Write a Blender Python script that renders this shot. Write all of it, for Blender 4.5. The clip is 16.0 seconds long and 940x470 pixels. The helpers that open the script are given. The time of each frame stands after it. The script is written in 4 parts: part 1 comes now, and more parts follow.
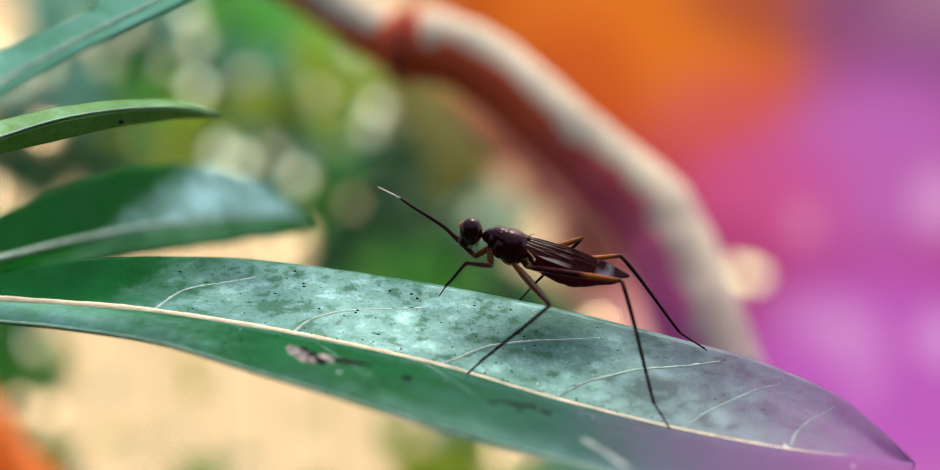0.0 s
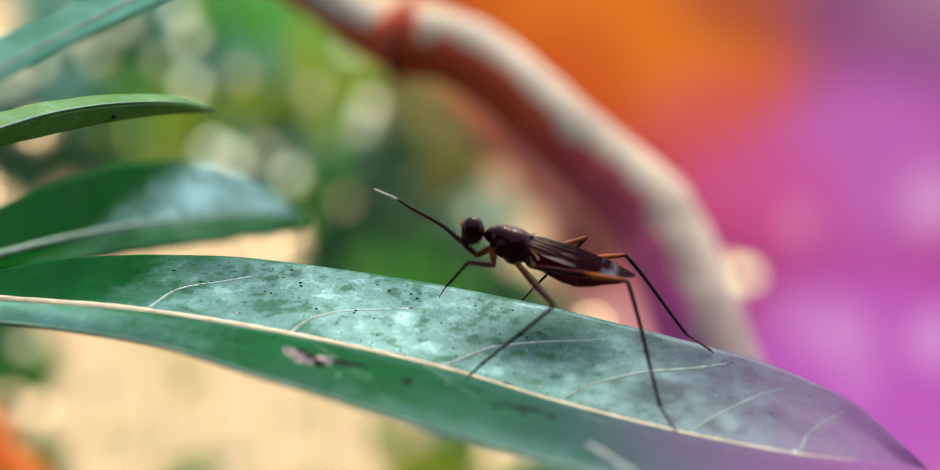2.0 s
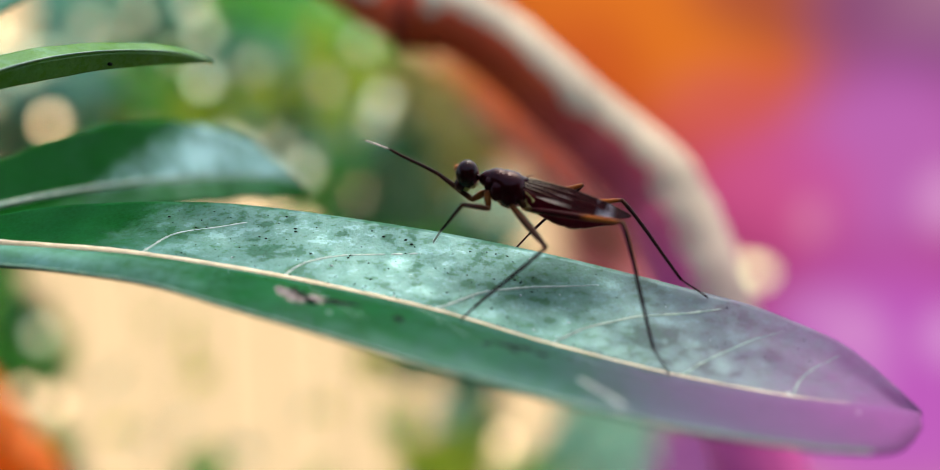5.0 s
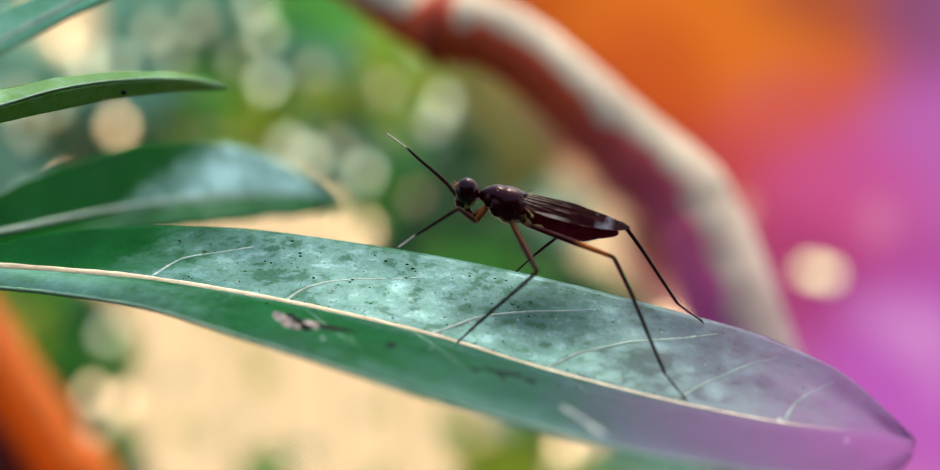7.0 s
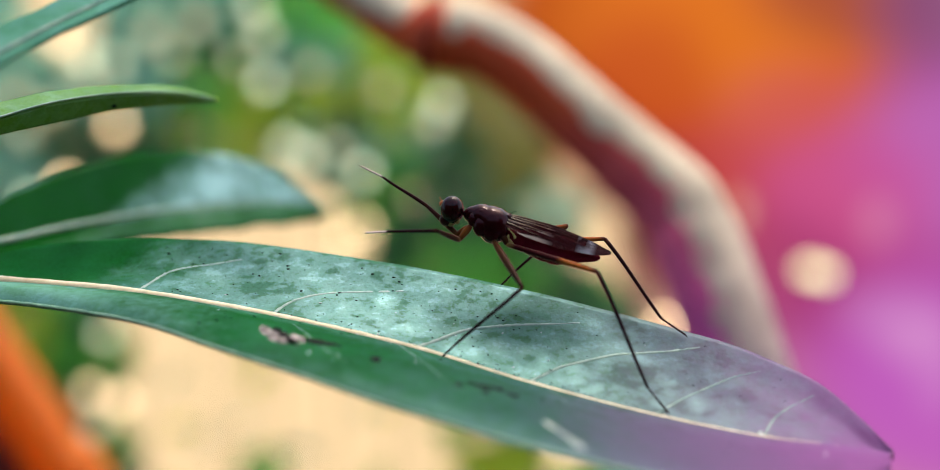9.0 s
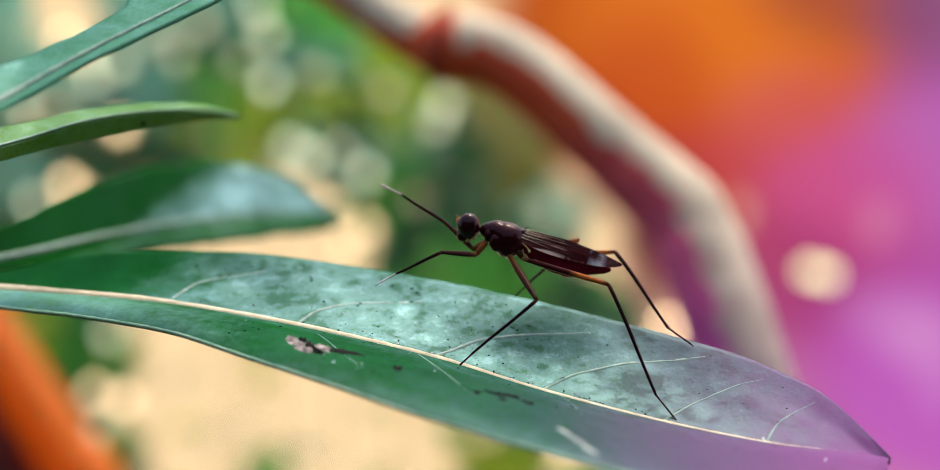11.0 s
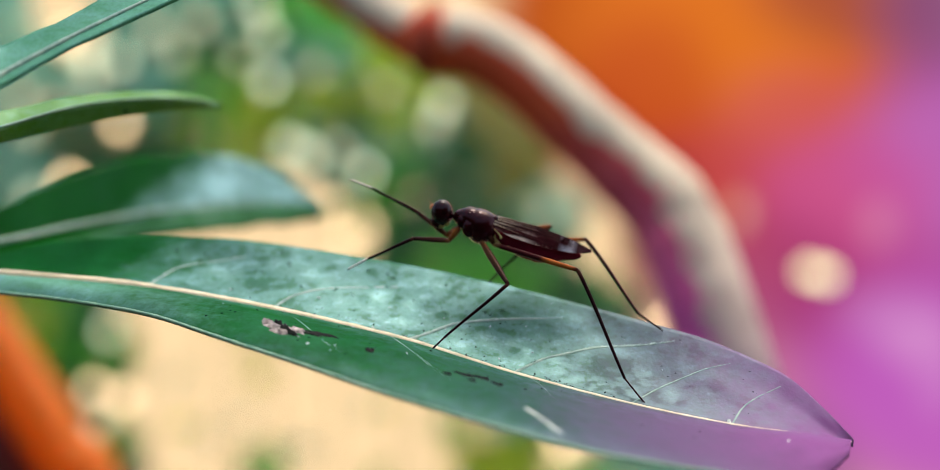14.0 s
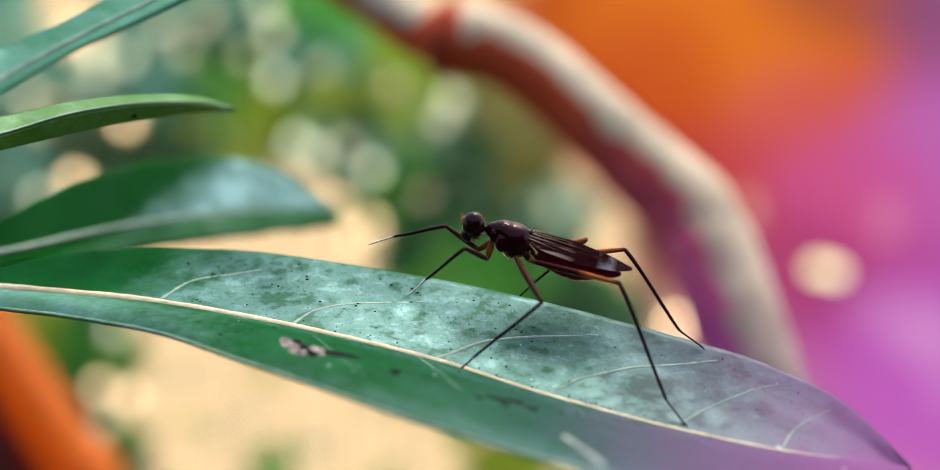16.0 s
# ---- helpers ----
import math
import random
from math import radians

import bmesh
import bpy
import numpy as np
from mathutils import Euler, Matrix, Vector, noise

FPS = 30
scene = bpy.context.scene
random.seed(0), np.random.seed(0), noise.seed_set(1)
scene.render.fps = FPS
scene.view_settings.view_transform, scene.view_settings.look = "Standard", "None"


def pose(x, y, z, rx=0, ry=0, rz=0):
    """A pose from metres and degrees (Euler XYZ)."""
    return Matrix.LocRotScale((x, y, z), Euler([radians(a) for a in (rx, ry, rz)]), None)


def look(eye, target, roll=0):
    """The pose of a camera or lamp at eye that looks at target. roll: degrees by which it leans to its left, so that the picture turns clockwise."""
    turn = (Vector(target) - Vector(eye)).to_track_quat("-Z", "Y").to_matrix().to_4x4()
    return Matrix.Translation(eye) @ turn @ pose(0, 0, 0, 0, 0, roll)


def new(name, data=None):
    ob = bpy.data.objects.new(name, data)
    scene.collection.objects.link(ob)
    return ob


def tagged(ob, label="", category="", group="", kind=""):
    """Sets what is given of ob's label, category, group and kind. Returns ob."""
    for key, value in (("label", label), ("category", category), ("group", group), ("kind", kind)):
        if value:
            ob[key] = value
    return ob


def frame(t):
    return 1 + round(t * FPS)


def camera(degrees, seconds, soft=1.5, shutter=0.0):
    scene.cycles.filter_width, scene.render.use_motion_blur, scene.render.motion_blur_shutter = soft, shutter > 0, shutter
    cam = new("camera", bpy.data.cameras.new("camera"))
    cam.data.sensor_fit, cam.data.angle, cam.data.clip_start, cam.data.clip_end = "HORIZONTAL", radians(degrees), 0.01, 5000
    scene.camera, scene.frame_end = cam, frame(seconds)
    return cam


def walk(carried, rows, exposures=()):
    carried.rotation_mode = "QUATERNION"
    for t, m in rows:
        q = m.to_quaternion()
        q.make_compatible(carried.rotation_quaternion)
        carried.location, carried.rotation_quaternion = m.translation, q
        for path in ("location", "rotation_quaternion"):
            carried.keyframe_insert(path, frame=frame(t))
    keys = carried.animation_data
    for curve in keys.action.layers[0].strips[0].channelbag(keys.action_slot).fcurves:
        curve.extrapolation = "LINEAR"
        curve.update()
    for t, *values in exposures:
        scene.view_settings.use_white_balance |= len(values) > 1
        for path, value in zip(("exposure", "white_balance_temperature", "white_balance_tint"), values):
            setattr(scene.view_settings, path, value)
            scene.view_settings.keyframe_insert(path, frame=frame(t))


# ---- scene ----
LENS = 41.7
cam = camera(LENS, 16.0, soft=0.6)
cam.data.dof.use_dof = True
cam.data.dof.focus_distance = 0.0596
cam.data.dof.aperture_fstop = 18.3
EYE, TILT = 1.0, -12.0
VIEW = pose(0, 0, EYE, TILT, 0, 0)
# seconds; millimetres right, ahead, up; degrees of yaw, pitch, roll
ROWS = [
    (0.0, 0.00, 0.00, 0.00, 0.00, 0.00, 0.00),
    (0.5, -0.91, 0.36, -0.05, -0.09, -0.05, -0.07),
    (1.0, 0.46, 0.97, -0.47, -0.10, -0.01, -0.06),
    (1.5, -0.12, 1.64, -1.10, -0.29, -0.07, -0.19),
    (2.0, -0.42, 1.45, -0.02, -0.35, -0.04, -0.17),
    (2.5, -0.73, 1.45, 0.31, -0.42, -0.12, -0.21),
    (3.0, 0.01, 1.92, 0.06, -0.44, -0.17, -0.34),
    (5.5, 0.84, 0.86, -2.86, 0.99, -0.05, -0.28),
    (6.0, 2.66, -0.46, -0.02, 2.21, 0.02, -0.09),
    (6.5, 1.80, -0.35, -0.81, 2.83, 0.00, -0.16),
    (7.0, 3.67, 0.62, -1.32, 3.32, -0.12, -0.31),
    (7.5, 3.56, 1.86, -2.09, 3.41, -0.10, -0.34),
    (8.0, 3.36, 3.82, -1.65, 3.31, -0.09, -0.35),
    (8.5, 5.30, 3.80, -1.65, 3.36, -0.12, -0.38),
    (9.0, 4.34, 0.07, -0.59, 3.28, -0.18, -0.38),
    (11.5, 3.77, -2.70, 0.10, 3.35, -0.18, -0.47),
    (12.0, 3.88, -1.66, -0.41, 3.27, -0.16, -0.53),
    (12.5, 4.94, -2.50, -0.31, 3.30, -0.16, -0.53),
    (13.0, 4.81, -2.38, -1.68, 3.28, -0.05, -0.59),
    (13.5, 4.08, -4.21, -1.04, 3.30, -0.12, -0.60),
    (14.0, 5.20, -3.76, -0.58, 3.39, -0.19, -0.68),
    (14.5, 5.84, -2.76, -1.06, 3.38, -0.16, -0.76),
    (15.0, 4.89, -2.24, -0.77, 3.29, -0.28, -0.79),
    (15.5, 4.03, -2.03, -0.90, 3.40, -0.29, -0.72),
    (16.0, 3.85, -0.22, 0.16, 3.66, -0.36, -0.62),
]
walk(cam, [(t, VIEW @ pose(x * 0.001, y * 0.001, z * 0.001, 90 + pitch, roll, yaw)) for t, x, y, z, yaw, pitch, roll in ROWS],
     exposures=[(0.0, 0.75, 6800, 10), (16.0, 0.75, 6800, 10)])

# ---------------------------------------------------------------- light
world = bpy.data.worlds.new("sky")
scene.world = world
world.use_nodes = True
sky = world.node_tree.nodes.new("ShaderNodeTexSky")
sky.sky_type, sky.sun_disc = "NISHITA", False
sky.sun_elevation, sky.sun_rotation = radians(66), radians(30)
sky.air_density, sky.dust_density, sky.ozone_density = 1.0, 4.0, 1.0
world.node_tree.links.new(sky.outputs[0], world.node_tree.nodes["Background"].inputs[0])
world.node_tree.nodes["Background"].inputs[1].default_value = 0.23
sun = new("sun", bpy.data.lights.new("sun", "SUN"))
sun.data.energy, sun.data.angle, sun.data.color = 0.65, radians(11), (1.0, 0.97, 0.92)
sun.matrix_world = look((0.36, 0.77, 3.0), (0, 0, 0))

# glow painted on the distance, mostly a light leak: direction across and down, reach across and down, colour, amount
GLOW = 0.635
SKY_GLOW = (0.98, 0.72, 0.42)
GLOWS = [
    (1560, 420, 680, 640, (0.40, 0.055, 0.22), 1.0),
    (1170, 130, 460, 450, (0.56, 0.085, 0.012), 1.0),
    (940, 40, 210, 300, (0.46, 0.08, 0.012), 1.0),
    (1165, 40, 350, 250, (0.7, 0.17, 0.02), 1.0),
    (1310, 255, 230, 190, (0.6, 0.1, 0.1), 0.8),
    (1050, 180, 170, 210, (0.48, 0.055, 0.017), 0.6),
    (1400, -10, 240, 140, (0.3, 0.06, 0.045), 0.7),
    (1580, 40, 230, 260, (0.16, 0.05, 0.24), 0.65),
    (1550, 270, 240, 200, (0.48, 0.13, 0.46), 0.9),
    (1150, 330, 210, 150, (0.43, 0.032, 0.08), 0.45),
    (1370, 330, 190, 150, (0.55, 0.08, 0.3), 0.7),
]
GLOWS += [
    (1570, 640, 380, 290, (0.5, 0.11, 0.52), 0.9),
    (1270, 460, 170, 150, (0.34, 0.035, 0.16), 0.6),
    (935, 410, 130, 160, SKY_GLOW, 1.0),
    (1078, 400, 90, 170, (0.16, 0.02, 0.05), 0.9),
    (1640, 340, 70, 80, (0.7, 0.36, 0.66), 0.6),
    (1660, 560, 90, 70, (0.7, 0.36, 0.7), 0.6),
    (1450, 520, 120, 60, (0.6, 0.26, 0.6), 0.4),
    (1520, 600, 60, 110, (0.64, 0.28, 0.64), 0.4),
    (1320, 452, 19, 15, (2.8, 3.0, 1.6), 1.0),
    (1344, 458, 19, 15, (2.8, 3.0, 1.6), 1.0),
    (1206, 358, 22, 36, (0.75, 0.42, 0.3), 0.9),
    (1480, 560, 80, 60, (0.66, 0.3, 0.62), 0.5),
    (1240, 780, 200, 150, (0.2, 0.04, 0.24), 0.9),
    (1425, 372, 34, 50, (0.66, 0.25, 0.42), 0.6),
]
# bright gaps and leaf glints painted as glowing backdrop spots: direction across and down, reach, share of full
# brightness
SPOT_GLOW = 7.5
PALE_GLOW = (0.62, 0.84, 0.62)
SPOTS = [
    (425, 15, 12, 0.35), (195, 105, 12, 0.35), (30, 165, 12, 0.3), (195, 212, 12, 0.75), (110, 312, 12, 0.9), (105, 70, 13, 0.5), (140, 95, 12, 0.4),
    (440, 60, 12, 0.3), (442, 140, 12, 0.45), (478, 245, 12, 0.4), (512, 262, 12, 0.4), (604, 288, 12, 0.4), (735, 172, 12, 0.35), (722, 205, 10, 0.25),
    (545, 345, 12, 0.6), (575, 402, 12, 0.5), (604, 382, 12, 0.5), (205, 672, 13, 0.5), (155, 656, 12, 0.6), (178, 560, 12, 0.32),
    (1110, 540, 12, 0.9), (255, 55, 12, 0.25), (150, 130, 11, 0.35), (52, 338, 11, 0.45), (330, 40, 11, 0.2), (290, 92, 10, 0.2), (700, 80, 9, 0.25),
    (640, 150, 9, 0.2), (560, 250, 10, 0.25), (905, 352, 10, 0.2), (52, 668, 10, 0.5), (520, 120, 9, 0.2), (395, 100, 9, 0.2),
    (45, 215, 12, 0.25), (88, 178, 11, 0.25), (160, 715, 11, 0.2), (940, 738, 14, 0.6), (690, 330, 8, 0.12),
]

# ---------------------------------------------------------------- helpers
MM = 0.001


def part(name, bm, material, parent, label="", smooth=True):
    """One mesh object from a bmesh, under a thing or a part."""
    me = bpy.data.meshes.new(name)
    bm.normal_update()
    bm.to_mesh(me)
    bm.free()
    if smooth:
        for p in me.polygons:
            p.use_smooth = True
    me.materials.append(material)
    ob = new(name, me)
    ob.parent = parent
    if label:
        tagged(ob, label)
    return ob


def thing(name, label, category, base=(0, 0, 0), group="", kind=""):
    """An Empty at base (millimetres from the first eye, x right, y ahead)."""
    ob = new(name)
    ob.empty_display_size = 0.002
    ob.matrix_world = VIEW @ Matrix.Translation(Vector(base) * MM)
    return tagged(ob, label, category, group, kind)


def mm(v, base=(0, 0, 0)):
    return (Vector(v) - Vector(base)) * MM


def spline(points, u):
    """Catmull-Rom through points, u from 0 to len - 1."""
    n = len(points)
    i = max(0, min(n - 2, int(u)))
    f = u - i
    p = [Vector(points[max(0, min(n - 1, k))]) for k in (i - 1, i, i + 1, i + 2)]
    return 0.5 * (2 * p[1] + (p[2] - p[0]) * f + (2 * p[0] - 5 * p[1] + 4 * p[2] - p[3]) * f * f + (3 * p[1] - p[0] - 3 * p[2] + p[3]) * f ** 3)


def tube(bm, path, radii, sides=10, caps=True):
    """A tube of changing radius along a list of vectors."""
    rings, side = [], None
    for i, p in enumerate(path):
        d = (path[min(i + 1, len(path) - 1)] - path[max(i - 1, 0)]).normalized()
        if side is None:
            side = d.orthogonal().normalized()
        side = (side - d * side.dot(d)).normalized()
        other = d.cross(side)
        r = radii[i] if isinstance(radii, (list, tuple)) else radii
        rings.append([bm.verts.new(p + (side * math.cos(a) + other * math.sin(a)) * r) for a in (k * math.tau / sides for k in range(sides))])
    for a, b in zip(rings, rings[1:]):
        for k in range(sides):
            bm.faces.new((a[k], a[(k + 1) % sides], b[(k + 1) % sides], b[k]))
    if caps:
        bm.faces.new(rings[0][::-1])
        bm.faces.new(rings[-1])
    return rings


def lathe(bm, profile, sides=20, squash=(1, 1)):
    """Rings along x: profile of (x, radius, centre height)."""
    rings = []
    for x, r, z in profile:
        rings.append([bm.verts.new(Vector((x, math.cos(a) * r * squash[0], z + math.sin(a) * r * squash[1])) * MM) for a in (k * math.tau / sides for k in range(sides))])
    for a, b in zip(rings, rings[1:]):
        for k in range(sides):
            bm.faces.new((a[k], b[k], b[(k + 1) % sides], a[(k + 1) % sides]))
    bm.faces.new(rings[0])
    bm.faces.new(rings[-1][::-1])


def blob(bm, centre, size, turn=0, segs=20):
    m = Matrix.Translation(Vector(centre) * MM) @ pose(0, 0, 0, 0, turn, 0) @ Matrix.Diagonal((*(s * MM for s in size), 1))
    bmesh.ops.create_uvsphere(bm, u_segments=segs, v_segments=segs * 2 // 3, radius=1, matrix=m)


# ---------------------------------------------------------------- materials
def material(name):
    m = bpy.data.materials.new(name)
    m.use_nodes = True
    nt = m.node_tree
    return m, nt, nt.nodes["Principled BSDF"]


def node(nt, kind, **values):
    n = nt.nodes.new(kind)
    for k, v in values.items():
        if k in n.inputs:
            n.inputs[k].default_value = v
    return n


def coords(nt, scale=(1, 1, 1), which="Object"):
    c, m = nt.nodes.new("ShaderNodeTexCoord"), nt.nodes.new("ShaderNodeMapping")
    m.inputs["Scale"].default_value = scale
    nt.links.new(c.outputs[which], m.inputs[0])
    return m.outputs[0]


def noise_tex(nt, vector, scale, detail=4.0, rough=0.55):
    n = node(nt, "ShaderNodeTexNoise", Scale=scale, Detail=detail, Roughness=rough)
    nt.links.new(vector, n.inputs["Vector"])
    return n.outputs["Fac"]


def ramp(nt, fac, stops, mode="LINEAR"):
    r = nt.nodes.new("ShaderNodeValToRGB")
    r.color_ramp.interpolation = mode
    e = r.color_ramp.elements
    while len(e) < len(stops):
        e.new(0.5)
    for el, (p, c) in zip(e, stops):
        el.position, el.color = p, (*c, 1) if len(c) == 3 else c
    nt.links.new(fac, r.inputs[0])
    return r.outputs[0]


def mix(nt, fac, a, b, how="MIX"):
    m = nt.nodes.new("ShaderNodeMix")
    m.data_type, m.blend_type = "RGBA", how
    for sock, v in ((m.inputs[0], fac), (m.inputs[6], a), (m.inputs[7], b)):
        if isinstance(v, (int, float)):
            sock.default_value = v
        elif isinstance(v, tuple):
            sock.default_value = (*v, 1)
        else:
            nt.links.new(v, sock)
    return m.outputs[2]


def bump(nt, bsdf, height, strength, distance):
    b = node(nt, "ShaderNodeBump", Strength=strength, Distance=distance)
    nt.links.new(height, b.inputs["Height"])
    nt.links.new(b.outputs[0], bsdf.inputs["Normal"])


def noise_colour(nt, vector, scale):
    n = node(nt, "ShaderNodeTexNoise", Scale=scale, Detail=2.0)
    nt.links.new(vector, n.inputs["Vector"])
    return n.outputs["Color"]


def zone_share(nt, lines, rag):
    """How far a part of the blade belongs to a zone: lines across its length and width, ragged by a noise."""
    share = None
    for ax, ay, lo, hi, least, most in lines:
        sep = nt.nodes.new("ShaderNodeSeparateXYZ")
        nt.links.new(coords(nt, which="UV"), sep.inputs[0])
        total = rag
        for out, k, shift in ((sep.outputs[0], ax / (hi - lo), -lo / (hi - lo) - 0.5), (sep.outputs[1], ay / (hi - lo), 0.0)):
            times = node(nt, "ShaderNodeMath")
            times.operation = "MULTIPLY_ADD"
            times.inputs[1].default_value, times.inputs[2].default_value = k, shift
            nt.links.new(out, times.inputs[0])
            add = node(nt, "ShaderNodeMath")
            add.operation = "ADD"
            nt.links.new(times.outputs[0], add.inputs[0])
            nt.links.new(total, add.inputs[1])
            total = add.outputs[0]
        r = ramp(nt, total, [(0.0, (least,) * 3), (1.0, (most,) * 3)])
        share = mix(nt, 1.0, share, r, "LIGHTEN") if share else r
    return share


def leaf_material(name, dark, light, rough, veil=None, scale=1.0, shine=0.1, sheen_zones=(), wax=(0.5, 0.85, 0.9), pale=()):
    """Waxy leaf: fine cells, larger mottling, and a violet light veil painted on the tip where it has one."""
    m, nt, b = material(name)
    v = coords(nt, (1000 * scale,) * 3)
    big, fine, mid = noise_tex(nt, v, 0.35, 5), noise_tex(nt, v, 6.0, 3), noise_tex(nt, v, 1.6, 6, 0.65)
    col = ramp(nt, big, [(0.3, dark), (0.7, light)])
    col = mix(nt, ramp(nt, fine, [(0.35, (0, 0, 0)), (0.75, (0.35, 0.35, 0.35))]), col, tuple(min(1, c * 1.7) for c in light))
    # light put into the colour: gloss near the petiole, slate veil towards the tip
    for one, other, lit_tint in pale:
        col = mix(nt, mix(nt, 1.0, zone_share(nt, (one,), mid), zone_share(nt, (other,), mid), "MULTIPLY"), col, lit_tint)
    dull = None
    # violet light veil along the tip, mixed into the base colour
    if veil:
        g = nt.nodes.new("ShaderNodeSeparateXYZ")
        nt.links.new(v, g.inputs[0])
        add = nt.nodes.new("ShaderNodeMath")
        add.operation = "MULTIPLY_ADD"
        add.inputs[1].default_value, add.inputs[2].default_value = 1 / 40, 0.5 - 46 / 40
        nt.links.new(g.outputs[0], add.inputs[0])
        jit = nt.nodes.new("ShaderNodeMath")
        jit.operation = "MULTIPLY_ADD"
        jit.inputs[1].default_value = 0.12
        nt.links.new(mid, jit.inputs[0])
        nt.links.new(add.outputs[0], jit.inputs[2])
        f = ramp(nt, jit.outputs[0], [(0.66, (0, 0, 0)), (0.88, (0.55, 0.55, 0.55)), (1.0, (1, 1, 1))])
        col = mix(nt, f, col, veil)
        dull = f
    nt.links.new(col, b.inputs["Base Color"])
    b.inputs["Roughness"].default_value = 0.8
    b.inputs["Specular IOR Level"].default_value = 0.0
    h = mix(nt, 0.5, fine, mid)
    cells = nt.nodes.new("ShaderNodeTexVoronoi")
    cells.feature = "SMOOTH_F1"
    cells.inputs["Scale"].default_value = 1.1
    warp = mix(nt, 0.12, v, noise_colour(nt, v, 1.3))
    nt.links.new(warp, cells.inputs["Vector"])
    h = mix(nt, 0.45, h, cells.outputs["Distance"])
    bump(nt, b, h, 0.3, 0.00016)
    # a thin leaf lets some light through, and its wax shines in patches
    tr = nt.nodes.new("ShaderNodeBsdfTranslucent")
    nt.links.new(mix(nt, 0.6, col, (0.25, 0.45, 0.04)), tr.inputs[0])
    ms = nt.nodes.new("ShaderNodeMixShader")
    ms.inputs[0].default_value = 0.24
    nt.links.new(b.outputs[0], ms.inputs[1])
    nt.links.new(tr.outputs[0], ms.inputs[2])
    gl = nt.nodes.new("ShaderNodeBsdfGlossy")
    gl.inputs["Color"].default_value = (*wax, 1)
    nt.links.new(ramp(nt, mid, [(0.3, (rough - 0.1,) * 3), (0.75, (rough + 0.14,) * 3)]), gl.inputs["Roughness"])
    nt.links.new(b.inputs["Normal"].links[0].from_socket, gl.inputs["Normal"])
    # streaky patches along the blade, with fairly crisp edges
    streak = coords(nt, (620 * scale, 1000 * scale, 1000 * scale))
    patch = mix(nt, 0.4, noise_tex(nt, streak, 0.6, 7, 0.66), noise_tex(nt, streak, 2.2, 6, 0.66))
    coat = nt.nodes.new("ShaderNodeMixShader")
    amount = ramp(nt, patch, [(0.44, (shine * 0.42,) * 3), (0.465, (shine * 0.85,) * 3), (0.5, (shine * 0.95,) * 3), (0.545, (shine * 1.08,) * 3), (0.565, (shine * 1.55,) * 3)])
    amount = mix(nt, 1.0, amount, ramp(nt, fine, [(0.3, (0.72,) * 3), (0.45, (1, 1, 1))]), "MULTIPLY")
    # sheen is painted by zone: strong where the blade looks lit, low where dark
    for lines in sheen_zones:
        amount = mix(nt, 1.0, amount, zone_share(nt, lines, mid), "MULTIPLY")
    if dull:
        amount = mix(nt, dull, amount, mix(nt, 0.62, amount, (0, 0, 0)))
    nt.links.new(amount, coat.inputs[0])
    nt.links.new(ms.outputs[0], coat.inputs[1])
    nt.links.new(gl.outputs[0], coat.inputs[2])
    nt.links.new(coat.outputs[0], nt.nodes["Material Output"].inputs[0])
    return m


def plain(name, dark, light, rough=0.5, scale=2000.0, relief=0.0, spec=0.5, coat=0.0, metal=0.0, tint=(1, 1, 1)):
    m, nt, b = material(name)
    v = coords(nt)
    n = noise_tex(nt, v, scale, 5)
    n2 = noise_tex(nt, v, scale * 5, 3)
    col = ramp(nt, n, [(0.3, dark), (0.7, light)])
    col = mix(nt, ramp(nt, n2, [(0.4, (0, 0, 0)), (0.8, (0.4, 0.4, 0.4))]), col, tuple(c * 0.6 for c in dark))
    nt.links.new(col, b.inputs["Base Color"])
    b.inputs["Roughness"].default_value = rough
    b.inputs["Specular IOR Level"].default_value = spec
    b.inputs["Specular Tint"].default_value = (*tint, 1)
    b.inputs["Coat Weight"].default_value = coat
    b.inputs["Coat Roughness"].default_value = 0.15
    b.inputs["Metallic"].default_value = metal
    if relief:
        bump(nt, b, n2, 0.5, relief)
    return m


def banded(name, stops, rough=0.28, coat=0.0):
    """Colour in bands along the piece."""
    m, nt, b = material(name)
    c = nt.nodes.new("ShaderNodeTexCoord")
    s = nt.nodes.new("ShaderNodeSeparateXYZ")
    nt.links.new(c.outputs["Generated"], s.inputs[0])
    col = ramp(nt, s.outputs[0], stops)
    n = noise_tex(nt, coords(nt), 9000, 3)
    col = mix(nt, ramp(nt, n, [(0.35, (0, 0, 0)), (0.8, (0.5, 0.5, 0.5))]), col, (0.02, 0.008, 0.006))
    nt.links.new(col, b.inputs["Base Color"])
    b.inputs["Roughness"].default_value = rough
    b.inputs["Coat Weight"].default_value = coat
    b.inputs["Specular IOR Level"].default_value = 0.045
    b.inputs["Specular Tint"].default_value = (1, 0.6, 0.45, 1)
    bump(nt, b, n, 0.4, 0.00002)
    return m


